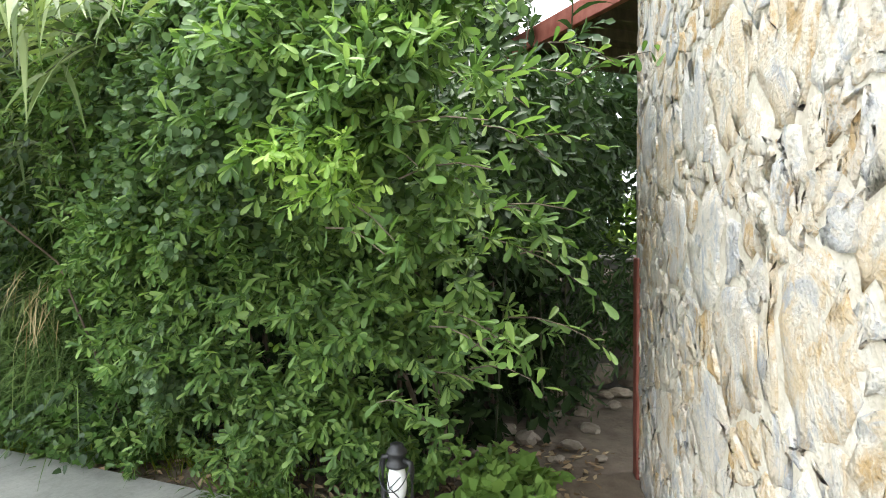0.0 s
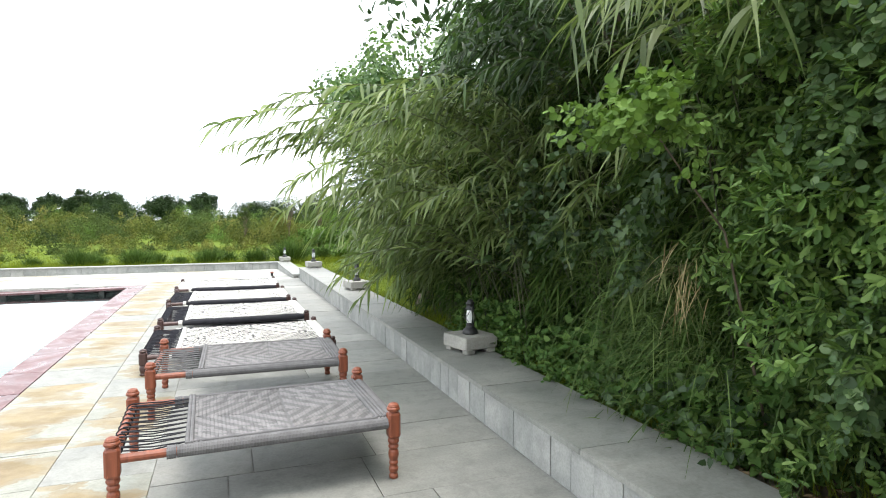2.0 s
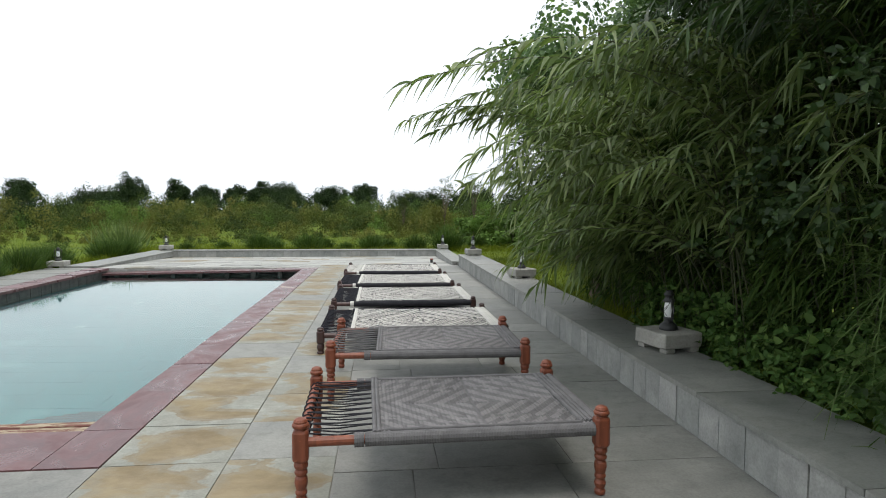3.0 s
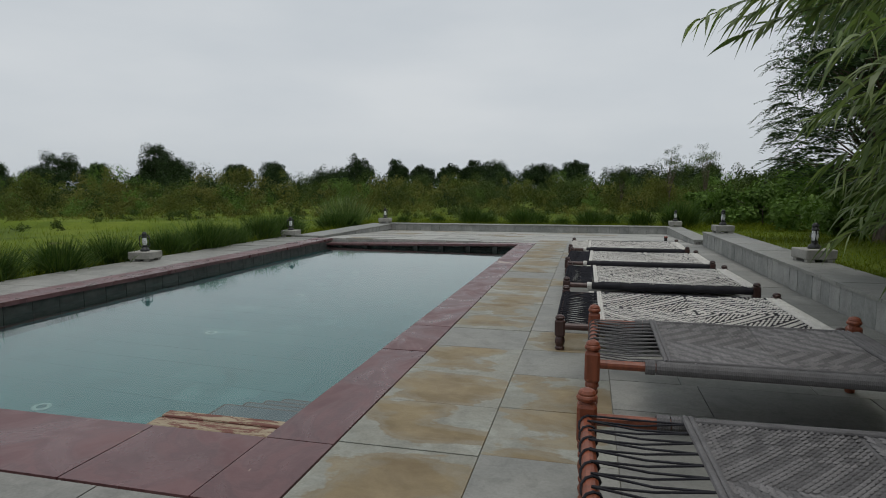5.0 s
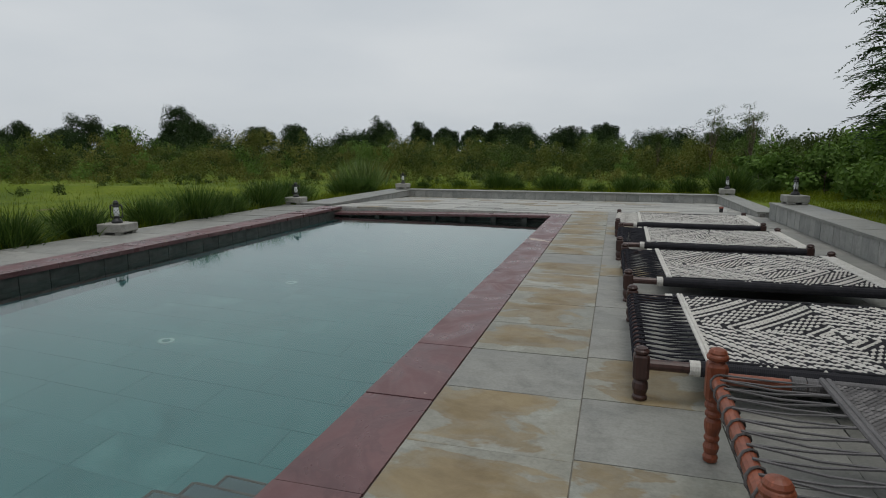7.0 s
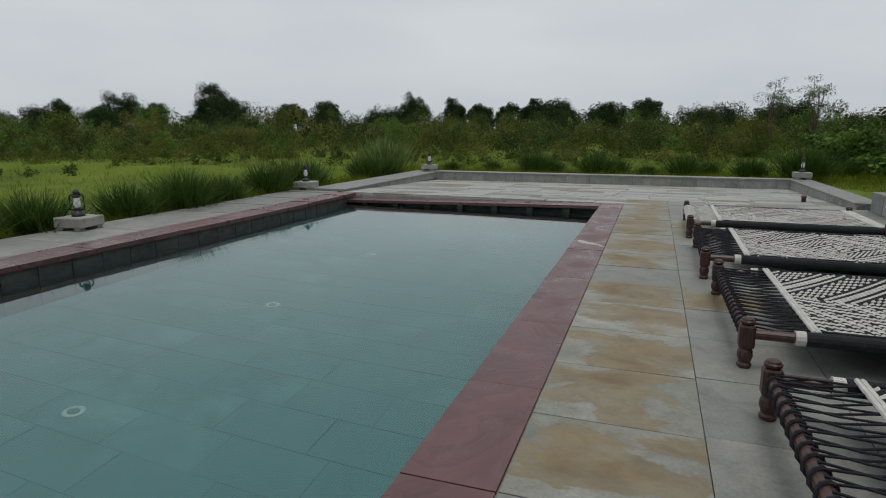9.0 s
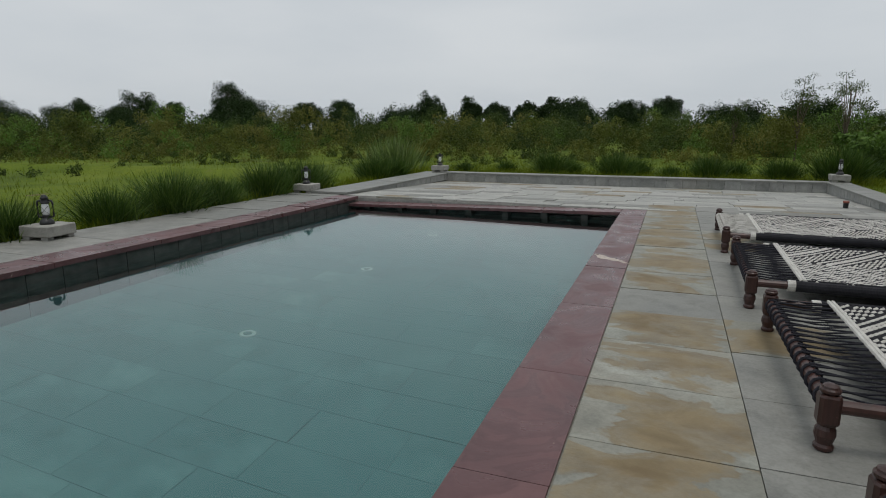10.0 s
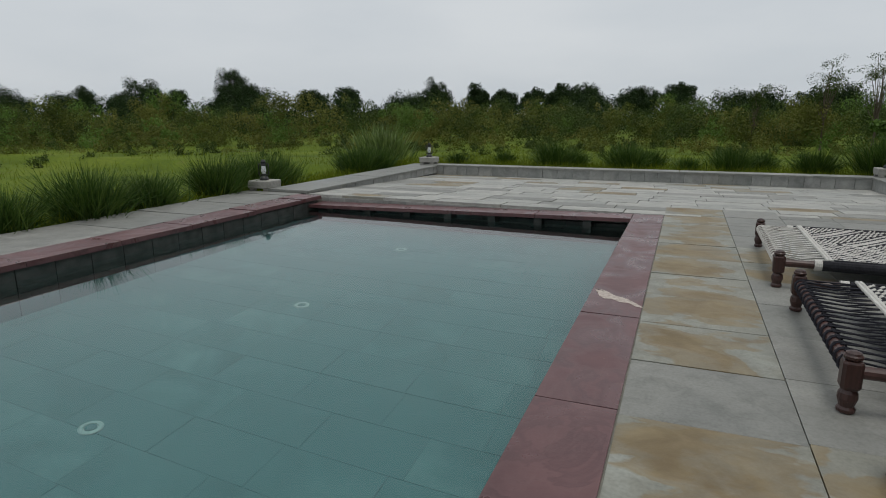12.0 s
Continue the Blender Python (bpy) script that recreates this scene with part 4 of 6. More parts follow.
def blade_arrays(base, axis, length, width, gen, bend=0.6, segs=4, limp=None, roll=0.4):
    """Long blades that rise along their axis and bow down."""
    n = len(base)
    axis = unit_rows(axis)
    side = unit_rows(np.cross(axis, np.tile((0, 0, 1.0), (n, 1)) + gen.normal(0, roll, (n, 3))))
    bend = np.full(n, bend) * gen.uniform(0.5, 1.4, n) if limp is None else limp
    rows = []
    for k2 in range(segs + 1):
        w = k2 / segs
        p = base + axis * (length * w)[:, None]
        p = p + np.outer(length * bend * w * w, (0, 0, -1.0))
        half = width * (0.35 + 1.3 * w if w < 0.35 else 0.8 * (1 - w) / 0.65 + 0.02) * 0.5
        rows += [p - side * half[:, None] if np.ndim(half) else p - side * half, p + side * half[:, None] if np.ndim(half) else p + side * half]
    verts = np.stack(rows, 1).reshape(-1, 3)
    c = 2 * (segs + 1)
    quads = np.array([(2 * k2, 2 * k2 + 1, 2 * k2 + 3, 2 * k2 + 2) for k2 in range(segs)])
    faces = (quads[None] + (np.arange(n) * c)[:, None, None]).reshape(-1, 4)
    return verts, faces


def merged(chunks):
    vs, fs, o = [], [], 0
    for v, f in chunks:
        vs.append(v)
        fs.append(f + o)
        o += len(v)
    return np.concatenate(vs), np.concatenate(fs)


def stuff_part(name, chunks, material, parent, label="", smooth=True):
    v, f = merged(chunks)
    ob = new(name, array_mesh(name, v, f, material, smooth=smooth))
    ob.parent = parent
    ob["kind"] = "stuff"
    if label:
        ob["label"] = label
    return ob


def sprays(anchor, out, gen, leaves, reach, size, shape, spread=0.9, up=0.35, full=False):
    """Twigs that leave each anchor outwards, with leaves set along them."""
    n = len(anchor)
    tw = unit_rows(out + gen.normal(0, 0.45, (n, 3)) + np.array((0, 0, up)))
    a = np.repeat(anchor, leaves, 0)
    d = np.repeat(tw, leaves, 0)
    w = np.tile(np.linspace(0.1, 1.0, leaves), n)
    length = np.repeat(gen.uniform(0.7, 1.3, n) * reach, leaves)
    base = a + d * (w * length)[:, None] + np.outer(-(w ** 2) * length * 0.25, (0, 0, 1.0))
    leafdir = unit_rows(d * 0.8 + gen.normal(0, spread * 0.6, (len(a), 3)) + np.array((0, 0, -0.25)))
    sz = np.tile(np.linspace(1.05, 0.8, leaves), n) * gen.uniform(0.65, 1.25, len(a)) * size
    face = np.repeat(unit_rows(out) * 0.75, leaves, 0) + np.array((0, 0, 0.65))
    return leaf_arrays(base, leafdir, sz, shape, gen, 0.18, 0.16, face, full)


def stems(starts, ends, radius, sides=5, droop=0.0):
    out = []
    for a, b in zip(starts, ends):
        a, b = Vector(a), Vector(b)
        mid = (a + b) / 2 + Vector((0, 0, droop))
        out.append(tube([a, (a + mid) / 2 + Vector((0.02, 0.02, 0)), mid, (mid + b) / 2, b], radius, sides, radius * 0.35))
    return joined(out)


# ---- the tall shrub beside the path ----
gen = np.random.default_rng(11)


def shrub_face(y, z):
    """How far the leafy face stands out over the wall."""
    lump = np.array([noise.noise(Vector((a * 1.5, b * 1.5, 3.0))) for a, b in zip(y, z)])
    rise = np.clip((z - 0.6) / 1.7, 0, 1.15)
    x = 3.18 - 0.36 * rise - 0.5 * rise ** 1.3 * np.exp(-((y - 0.85) / 0.8) ** 2) + 0.34 * lump
    return x + 0.5 * np.clip((y - 2.75) / 0.8, 0, 1.3) ** 2


def boughs(anchor, out, gen, twigs, leaves, reach, size, shape="obovate"):
    """Boughs that split into twigs, each twig ending in a whorl of drooping leaves."""
    n = len(anchor)
    d = unit_rows(out + gen.normal(0, 0.38, (n, 3)))
    le = gen.uniform(0.6, 1.25, n) * reach
    w = np.tile(np.linspace(0.35, 1.0, twigs), n)
    a, dd, ll = np.repeat(anchor, twigs, 0), np.repeat(d, twigs, 0), np.repeat(le, twigs)
    fork = a + dd * (w * ll)[:, None] + np.outer(-(w ** 2) * ll * 0.22, (0, 0, 1.0))
    td = unit_rows(dd * 0.75 + gen.normal(0, 0.5, (n * twigs, 3)) + np.array((0, 0, 0.12)))
    tl = gen.uniform(0.10, 0.19, n * twigs)
    v = np.tile(np.linspace(0.35, 1.0, leaves), n * twigs)
    base = np.repeat(fork, leaves, 0) + np.repeat(td * tl[:, None], leaves, 0) * v[:, None]
    tdl = np.repeat(td, leaves, 0)
    ax = unit_rows(tdl * 0.65 + gen.normal(0, 0.55, (len(base), 3)) + np.array((0, 0, -0.22)))
    sz = gen.uniform(0.7, 1.2, len(base)) * size * (1.1 - 0.25 * v)
    face = tdl * 0.5 + np.repeat(np.repeat(unit_rows(out), twigs, 0), leaves, 0) * 0.5 + np.array((0, 0, 0.8))
    return leaf_arrays(base, ax, sz, shape, gen, 0.16, 0.16, face, shape in ROUNDED)


shrub = empty("shrub", pose(3.7, 2.0, 0.29), "dense leafy green shrub spilling over the low wall", "shrub")
shrub_inv = shrub.matrix_world.inverted()


def shift(v, m):
    t = np.array(m.translation)
    return v - t


n = 900
y = gen.uniform(0.40, 3.45, n)
z = 0.42 + 2.75 * gen.uniform(0, 1, n)
x = shrub_face(y, z) + 0.12 + gen.uniform(0, 0.3, n)
hollow = np.array([noise.noise(Vector((a * 2.3, b * 2.3, 31.0))) for a, b in zip(y, z)])
keep = ~((y < 1.15) & (z < 1.12) & (x < 3.3)) & ~((y < 0.75) & (z < 1.5)) & (hollow > -0.16)
pts = np.stack([x, y, z], 1)[keep]
out = np.stack([np.full(len(pts), -0.85), gen.normal(-0.1, 0.3, len(pts)), np.full(len(pts), 0.22)], 1)
young = gen.random(len(pts)) < 0.07
base_t = np.array((3.7, 2.0, 0.29))
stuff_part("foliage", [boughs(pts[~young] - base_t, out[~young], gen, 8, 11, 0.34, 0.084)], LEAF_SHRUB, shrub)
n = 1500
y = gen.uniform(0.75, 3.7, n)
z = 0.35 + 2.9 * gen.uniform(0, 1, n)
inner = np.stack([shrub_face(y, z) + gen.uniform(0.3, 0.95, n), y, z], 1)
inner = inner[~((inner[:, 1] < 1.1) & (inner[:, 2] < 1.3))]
# inner leaves: shade deep in the shrub is painted with a near-black leaf
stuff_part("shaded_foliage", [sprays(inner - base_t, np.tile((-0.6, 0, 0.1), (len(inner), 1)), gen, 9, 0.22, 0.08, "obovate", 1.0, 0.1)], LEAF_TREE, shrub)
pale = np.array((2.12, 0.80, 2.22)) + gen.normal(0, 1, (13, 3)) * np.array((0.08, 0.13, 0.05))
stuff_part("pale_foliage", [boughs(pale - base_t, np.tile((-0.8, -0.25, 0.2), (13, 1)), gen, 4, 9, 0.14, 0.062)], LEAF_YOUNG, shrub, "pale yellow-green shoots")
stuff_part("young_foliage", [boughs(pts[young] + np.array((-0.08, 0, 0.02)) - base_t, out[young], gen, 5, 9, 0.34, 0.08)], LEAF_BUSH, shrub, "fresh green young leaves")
# long sprays that reach out over the path
arm = []
arm_lines = []
for ya, za, xa, le in ((0.45, 2.32, 2.3, 0.6), (0.5, 2.2, 2.2, 0.6), (0.4, 1.98, 2.9, 0.55), (0.35, 1.9, 2.95, 0.5), (0.5, 1.55, 2.75, 0.5), (0.5, 1.5, 2.8, 0.55), (0.45, 1.35, 2.75, 0.5), (0.5, 2.6, 2.7, 0.6), (0.8, 1.25, 2.75, 0.4), (0.4, 2.5, 3.1, 0.6), (0.35, 2.8, 3.3, 0.6), (0.7, 2.1, 2.2, 0.45)):
    for rep in range(2):
        m2 = 15
        w = np.linspace(0, 1, m2)
        d = np.array((-0.42 + gen.normal(0, 0.12), -0.8 + gen.normal(0, 0.15), 0.15 + gen.normal(0, 0.2)))
        p0 = np.array((xa, ya, za)) + gen.normal(0, 0.09, 3)
        p = p0 + np.outer(w * le, d) + np.outer(-(w ** 2) * le * 0.35, (0, 0, 1))
        arm.append(leaf_arrays(p - base_t, unit_rows(d + gen.normal(0, 0.75, (m2, 3))), gen.uniform(0.07, 0.105, m2), "obovate", gen, 0.2, 0.18, None, True))
        arm_lines.append(tube([Vector(q - base_t) for q in p[::4]], 0.004, 4, 0.002))
stuff_part("arching_foliage", arm, LEAF_SHRUB, shrub)
for line in arm_lines:
    mesh_object("twig", *line, BARK, shrub)
starts = [(0.1 + gen.uniform(-0.2, 0.2), yy - 2.0, 0.0) for yy in np.linspace(0.9, 3.6, 16)]
ends = [(-0.35 + gen.uniform(-0.15, 0.2), s[1] + gen.uniform(-0.5, 0.5), gen.uniform(1.2, 2.8)) for s in starts]
for s, e in zip(starts, ends):
    mesh_object("branch", *stems([s], [e], 0.022, 6, 0.1), BARK, shrub)
# the leaves that stand nearest, one by one
LEAF_MESHES = []
for q in range(6):
    v, f = leaf_arrays(np.zeros((1, 3)), np.array(((0.0, 1.0, 0.0),)), np.array((1.0,)), "obovate", np.random.default_rng(40 + q), 0.15 + 0.03 * q, 0.08 + 0.03 * q, None, True)
    LEAF_MESHES.append(array_mesh("leaf", v, f, LEAF_YOUNG if q == 5 else LEAF_SHRUB, smooth=True))
for i in range(290):
    yy, zz = gen.uniform(0.8, 3.2), gen.uniform(1.1, 2.6)
    xx = float(shrub_face(np.array([yy]), np.array([zz]))[0]) - gen.uniform(0.0, 0.2)
    leaf = new("leaf", LEAF_MESHES[i % 6])
    leaf.parent = shrub
    s = gen.uniform(0.07, 0.095)
    leaf.matrix_local = pose(xx - 3.7, yy - 2.0, zz - 0.29, gen.uniform(-60, 30), gen.uniform(-40, 40), gen.uniform(20, 160)) @ Matrix.Diagonal((s, s, s, 1))

# ---- round-leaved creeper over the shrub ----
creeper = empty("creeper", pose(3.6, 1.6, 0.29), "round-leaved green creeper climbing over the shrub", "creeper")
base_t = np.array((3.6, 1.6, 0.29))
n = 150
y = np.concatenate([gen.normal(1.75, 0.5, n), gen.normal(2.1, 0.2, 12), gen.normal(2.3, 0.1, 8)])
z = np.concatenate([gen.normal(2.75, 0.26, n), gen.normal(2.0, 0.25, 12), gen.normal(1.4, 0.2, 8)])
x = shrub_face(y, z) - 0.02 + gen.uniform(0, 0.2, len(y))
pts = np.stack([x, y, z], 1)
stuff_part("foliage", [boughs(pts - base_t, np.tile((-0.8, 0, 0.0), (len(pts), 1)), gen, 9, 8, 0.24, 0.052, "round")], LEAF_ROUND, creeper)
mesh_object("vine", *stems([(0.1, 0.1, 0.0), (0.15, -0.2, 0.0), (0.05, 0.5, 0.0)], [(-0.5, 0.3, 2.5), (-0.55, -0.6, 2.4), (-0.45, 0.6, 1.6)], 0.012), BARK, creeper)
vine = empty("young_creeper", pose(3.4, 3.3, 0.29), "light green creeper sprig hanging from the reeds", "creeper")
base_t = np.array((3.4, 3.3, 0.29))
pts = np.array((1.84, 2.66, 2.24)) + gen.normal(0, 1, (34, 3)).clip(-1.5, 1.5) * np.array((0.08, 0.13, 0.055))
stuff_part("foliage", [boughs(pts - base_t, np.tile((-0.6, -0.1, 0.05), (len(pts), 1)), gen, 4, 6, 0.13, 0.042, "round")], LEAF_BUSH, vine)
mesh_object("vine_stem", *stems([(0.0, 0.0, 0.0)], [(-1.5, -0.6, 1.98)], 0.010, 5, 0.5), BARK, vine)


LEAF_VERGE = leaf_material("hanging_grass_blade", (0.056, 0.098, 0.030), (0.098, 0.155, 0.050), (0.165, 0.23, 0.08), 0.28, 0.5)

# ---- giant reeds arching over the wall ----
def reed(root, tip, lean_up, leaves, gen, leaf_len=0.5, leaf_w=0.058):
    """One cane from root to tip with long blades down its two sides."""
    root, tip = np.array(root, float), np.array(tip, float)
    ctrl = np.array((root[0] * 0.62 + tip[0] * 0.38, root[1] * 0.55 + tip[1] * 0.45, max(root[2], tip[2]) + lean_up))
    w = np.linspace(0, 1, 14)[:, None]
    cane = (1 - w) ** 2 * root + 2 * w * (1 - w) * ctrl + w ** 2 * tip
    w = np.linspace(0.2, 1.0, leaves)[:, None] ** 0.8
    p = (1 - w) ** 2 * root + 2 * w * (1 - w) * ctrl + w ** 2 * tip
    d = unit_rows(2 * (1 - w) * (ctrl - root) + 2 * w * (tip - ctrl))
    side = unit_rows(np.cross(d, np.tile((0, 0, 1.0), (leaves, 1)) + gen.normal(0, 0.3, (leaves, 3))))
    sign = np.where(np.arange(leaves) % 2 == 0, 1.0, -1.0)[:, None]
    ax = unit_rows(d * 0.62 + side * sign * 0.62 + gen.normal(0, 0.26, (leaves, 3)) + np.array((-0.12, 0, -0.06)))
    le = gen.uniform(0.7, 1.25, leaves) * leaf_len * (1.05 - 0.35 * w[:, 0])
    wd = gen.uniform(0.8, 1.2, leaves) * leaf_w
    return tube([Vector(q) for q in cane], 0.008, 5, 0.003), blade_arrays(p, ax, le, wd, gen, 0.6, 5, roll=0.9)


def in_nook(p):
    """The stretch of wall round a lantern, which is kept cut free."""
    return p[0] < 3.0 and 4.6 < p[1] < 7.4 and p[2] < 1.3


def trimmed(blades, o, per=12):
    v, f = blades
    w = v.reshape(-1, per, 3) + o
    cut = ((w[:, :, 0] < 3.0) & (w[:, :, 1] > 4.6) & (w[:, :, 1] < 7.4) & (w[:, :, 2] < 1.3)).any(1)
    v = v.reshape(-1, per, 3)[~cut].reshape(-1, 3)
    quads = f[:per // 2 - 1]
    n = len(v) // per
    return v, (quads[None] + (np.arange(n) * per)[:, None, None]).reshape(-1, 4)


def reed_clump(label, at, canes, gen, leaf_len=0.38, leaf_w=0.045, material=None):
    clump = empty("giant_reed", pose(*at), label, "giant reed", "giant reeds")
    o = np.array(at)
    wood, leaf = [], []
    for root, tip, up, leaves in canes:
        a, b = reed(np.array(root) - o, np.array(tip) - o, up, leaves, gen, leaf_len, leaf_w)
        if any(in_nook(Vector(q) + Vector(at)) for q in a[0]):
            continue
        b = trimmed(b, o)
        if not len(b[0]):
            continue
        wood.append(a)
        leaf.append(b)
    mesh_object("cane", *joined(wood), CANE, clump)["kind"] = "stuff"
    stuff_part("foliage", leaf, material or LEAF_REED, clump)
    return clump


lead = [((4.2, 6.2, 0.3), (0.12, 5.1, 2.52), 1.1, 90), ((4.2, 6.4, 0.3), (0.5, 5.4, 2.74), 1.15, 84), ((4.1, 6.3, 0.3), (0.85, 5.5, 2.6), 1.2, 84), ((3.4, 7.6, 0.3), (0.17, 7.9, 2.68), 0.9, 84), ((3.5, 7.7, 0.3), (0.55, 8.0, 2.72), 0.95, 80), ((3.4, 7.2, 0.3), (0.63, 6.2, 1.9), 1.2, 84), ((3.3, 7.9, 0.3), (0.8, 7.0, 2.2), 1.2, 80),
        ((3.3, 7.5, 0.3), (1.76, 7.4, 0.85), 1.3, 50), ((3.3, 8.1, 0.3), (1.8, 8.2, 0.8), 1.2, 50), ((3.4, 7.9, 0.3), (2.1, 7.75, 1.0), 1.1, 50), ((3.4, 8.6, 0.3), (2.1, 8.9, 0.9), 1.1, 50), ((3.4, 7.0, 0.3), (1.3, 6.6, 1.5), 1.2, 60), ((3.4, 8.0, 0.3), (1.2, 8.1, 1.6), 1.2, 60)]
for root, tip, up, leaves in lead[1:7]:
    for again in range(3):
        lead.append(((root[0] + gen.uniform(-0.1, 0.3), root[1] + gen.uniform(-0.2, 0.3), 0.3), (tip[0] + gen.uniform(0.3, 1.1), tip[1] + gen.uniform(-0.2, 0.5), tip[2] + gen.uniform(-0.25, 0.2)), up, leaves))
for i in range(130):
    ry = gen.uniform(6.0, 9.6)
    lead.append(((gen.uniform(3.15, 4.1), ry, 0.3), (gen.uniform(1.4, 2.8), ry + gen.uniform(-0.7, 0.5), gen.uniform(0.9, 3.2)), gen.uniform(0.3, 1.1), int(gen.integers(46, 64))))
reed_clump("giant reeds with long drooping blades arching over the wall", (3.6, 7.8, 0.3), lead, gen, 0.30, 0.040)
mid = []
for i in range(40):
    ry = gen.uniform(3.9, 6.4)
    mid.append(((gen.uniform(3.5, 4.5), ry, 0.3), (gen.uniform(2.6, 3.4), ry + gen.uniform(-0.6, 0.5), gen.uniform(1.3, 3.2)), gen.uniform(0.5, 1.2), int(gen.integers(34, 46))))
reed_clump("giant reeds hanging thickly behind the low wall", (3.7, 5.2, 0.3), mid, gen, 0.30, 0.036)
crown = []
for i in range(36):
    ry = gen.uniform(3.4, 7.0)
    crown.append(((gen.uniform(3.6, 4.4), ry, 0.3), (gen.uniform(1.9, 3.0), ry + gen.uniform(-0.6, 0.6), gen.uniform(2.9, 3.9)), gen.uniform(0.9, 1.6), 44))
# the tree's shade is put into these blades by a darker leaf colour
reed_clump("giant reeds under the overhanging tree, blades coloured dark for its shade", (4.0, 5.2, 0.3), crown, gen, 0.38, 0.040, material=LEAF_PINNATE)
crown = []
for i in range(17):
    ry = gen.uniform(1.7, 3.9)
    crown.append(((gen.uniform(3.4, 4.2), ry, 0.3), (gen.uniform(1.75, 2.4), ry + gen.uniform(-0.4, 0.3), gen.uniform(2.75, 3.15)), gen.uniform(0.8, 1.2), 34))
reed_clump("giant reeds with broad pale blades hanging from high canes", (3.9, 4.6, 0.3), crown, gen, 0.44, 0.044)
back = []
for i in range(70):
    ry = gen.uniform(0.5, 11.0)
    back.append(((gen.uniform(4.0, 5.6), ry, 0.3), (gen.uniform(3.2, 5.4), ry + gen.uniform(-0.8, 0.8), gen.uniform(2.6, 4.6)), gen.uniform(0.3, 1.2), 24))
# reeds at the back get the same dark colour in place of shade
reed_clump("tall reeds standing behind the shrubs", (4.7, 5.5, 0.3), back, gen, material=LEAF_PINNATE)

# short hanging blades that clothe the canes, coloured dark for the reeds' shaded inside
skirt = empty("reed_skirt", pose(3.6, 7.0, 0.3), "dense hanging reed leaves hiding the canes", "giant reed", "giant reeds")
base_t = np.array((3.6, 7.0, 0.3))
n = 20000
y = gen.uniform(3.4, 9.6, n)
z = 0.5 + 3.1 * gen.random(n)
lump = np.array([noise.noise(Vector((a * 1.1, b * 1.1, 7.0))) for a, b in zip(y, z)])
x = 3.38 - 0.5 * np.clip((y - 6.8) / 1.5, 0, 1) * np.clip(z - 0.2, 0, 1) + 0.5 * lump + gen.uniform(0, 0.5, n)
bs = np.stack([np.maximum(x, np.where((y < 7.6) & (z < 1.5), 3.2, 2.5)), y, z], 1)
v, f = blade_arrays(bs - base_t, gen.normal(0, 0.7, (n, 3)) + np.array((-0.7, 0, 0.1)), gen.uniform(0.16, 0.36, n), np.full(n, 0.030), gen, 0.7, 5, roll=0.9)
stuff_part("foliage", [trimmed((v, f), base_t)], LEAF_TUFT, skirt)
mesh_object("cane", *joined([tube([Vector((0.3, c, 0)), Vector((0.15, c + 0.1, 1.4)), Vector((-0.2, c, 2.6))], 0.011, 5, 0.004) for c in np.linspace(-2.2, 2.4, 12)]), CANE, skirt)["kind"] = "stuff"

# inner growth that fills the thicket, its shade put into a near-black leaf colour
thicket = empty("thicket", pose(4.6, 5.0, 0.29), "tangled thicket of small-leaved bushes, leaves coloured dark as shade", "thicket")
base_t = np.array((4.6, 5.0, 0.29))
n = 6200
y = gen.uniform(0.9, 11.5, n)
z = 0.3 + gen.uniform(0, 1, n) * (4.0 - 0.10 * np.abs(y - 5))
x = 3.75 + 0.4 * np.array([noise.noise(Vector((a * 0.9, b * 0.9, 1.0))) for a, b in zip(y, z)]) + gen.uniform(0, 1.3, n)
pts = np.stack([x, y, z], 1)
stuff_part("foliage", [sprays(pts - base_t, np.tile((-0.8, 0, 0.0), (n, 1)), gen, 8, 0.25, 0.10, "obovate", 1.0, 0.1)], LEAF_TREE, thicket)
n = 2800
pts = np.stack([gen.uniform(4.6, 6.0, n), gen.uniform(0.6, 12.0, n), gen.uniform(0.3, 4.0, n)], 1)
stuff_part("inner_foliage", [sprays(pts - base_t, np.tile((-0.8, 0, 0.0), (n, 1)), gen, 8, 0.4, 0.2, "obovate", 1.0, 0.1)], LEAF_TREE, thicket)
for yy in np.linspace(-3.6, 6.0, 14):
    mesh_object("stem", *stems([(gen.uniform(-0.8, 0.6), yy, 0.0)], [(gen.uniform(-1.2, 0.3), yy + gen.uniform(-0.6, 0.6), gen.uniform(2.0, 3.4))], 0.035, 6), BARK, thicket)

LEAF_WEED = leaf_material("weed_leaf", (0.056, 0.115, 0.032), (0.10, 0.19, 0.052), (0.175, 0.27, 0.08), 0.3, 0.5)
# low growth along the back of the wall
verge = empty("undergrowth", pose(3.3, 5.5, 0.29), "low broad-leaved weeds and grass behind the wall", "undergrowth", kind="stuff")
base_t = np.array((3.3, 5.5, 0.29))
n = 1300
y = gen.uniform(2.9, 8.0, n)
pts = np.stack([3.05 + gen.uniform(0, 0.75, n) ** 1.3, y, 0.32 + gen.uniform(0, 1, n) ** 2 * 0.55], 1)
stuff_part("weed_foliage", [sprays(pts - base_t, np.tile((-0.5, 0, 0.5), (n, 1)), gen, 7, 0.14, 0.075, "heart", 0.9, 0.2)], LEAF_WEED, verge)
n = 2600
y = gen.uniform(1.8, 9.0, n)
bs = np.stack([3.1 + gen.uniform(0, 0.75, n), y, np.full(n, 0.29)], 1)
stuff_part("wall_grass", [blade_arrays(bs - base_t, gen.normal(0, 0.25, (n, 3)) + np.array((-0.1, 0, 1.0)), gen.uniform(0.15, 0.38, n), np.full(n, 0.009), gen, 0.3, 3)], LEAF_GRASS, verge)
n = 1100
y, z = gen.uniform(3.1, 6.4, n), gen.uniform(0.5, 2.7, n)
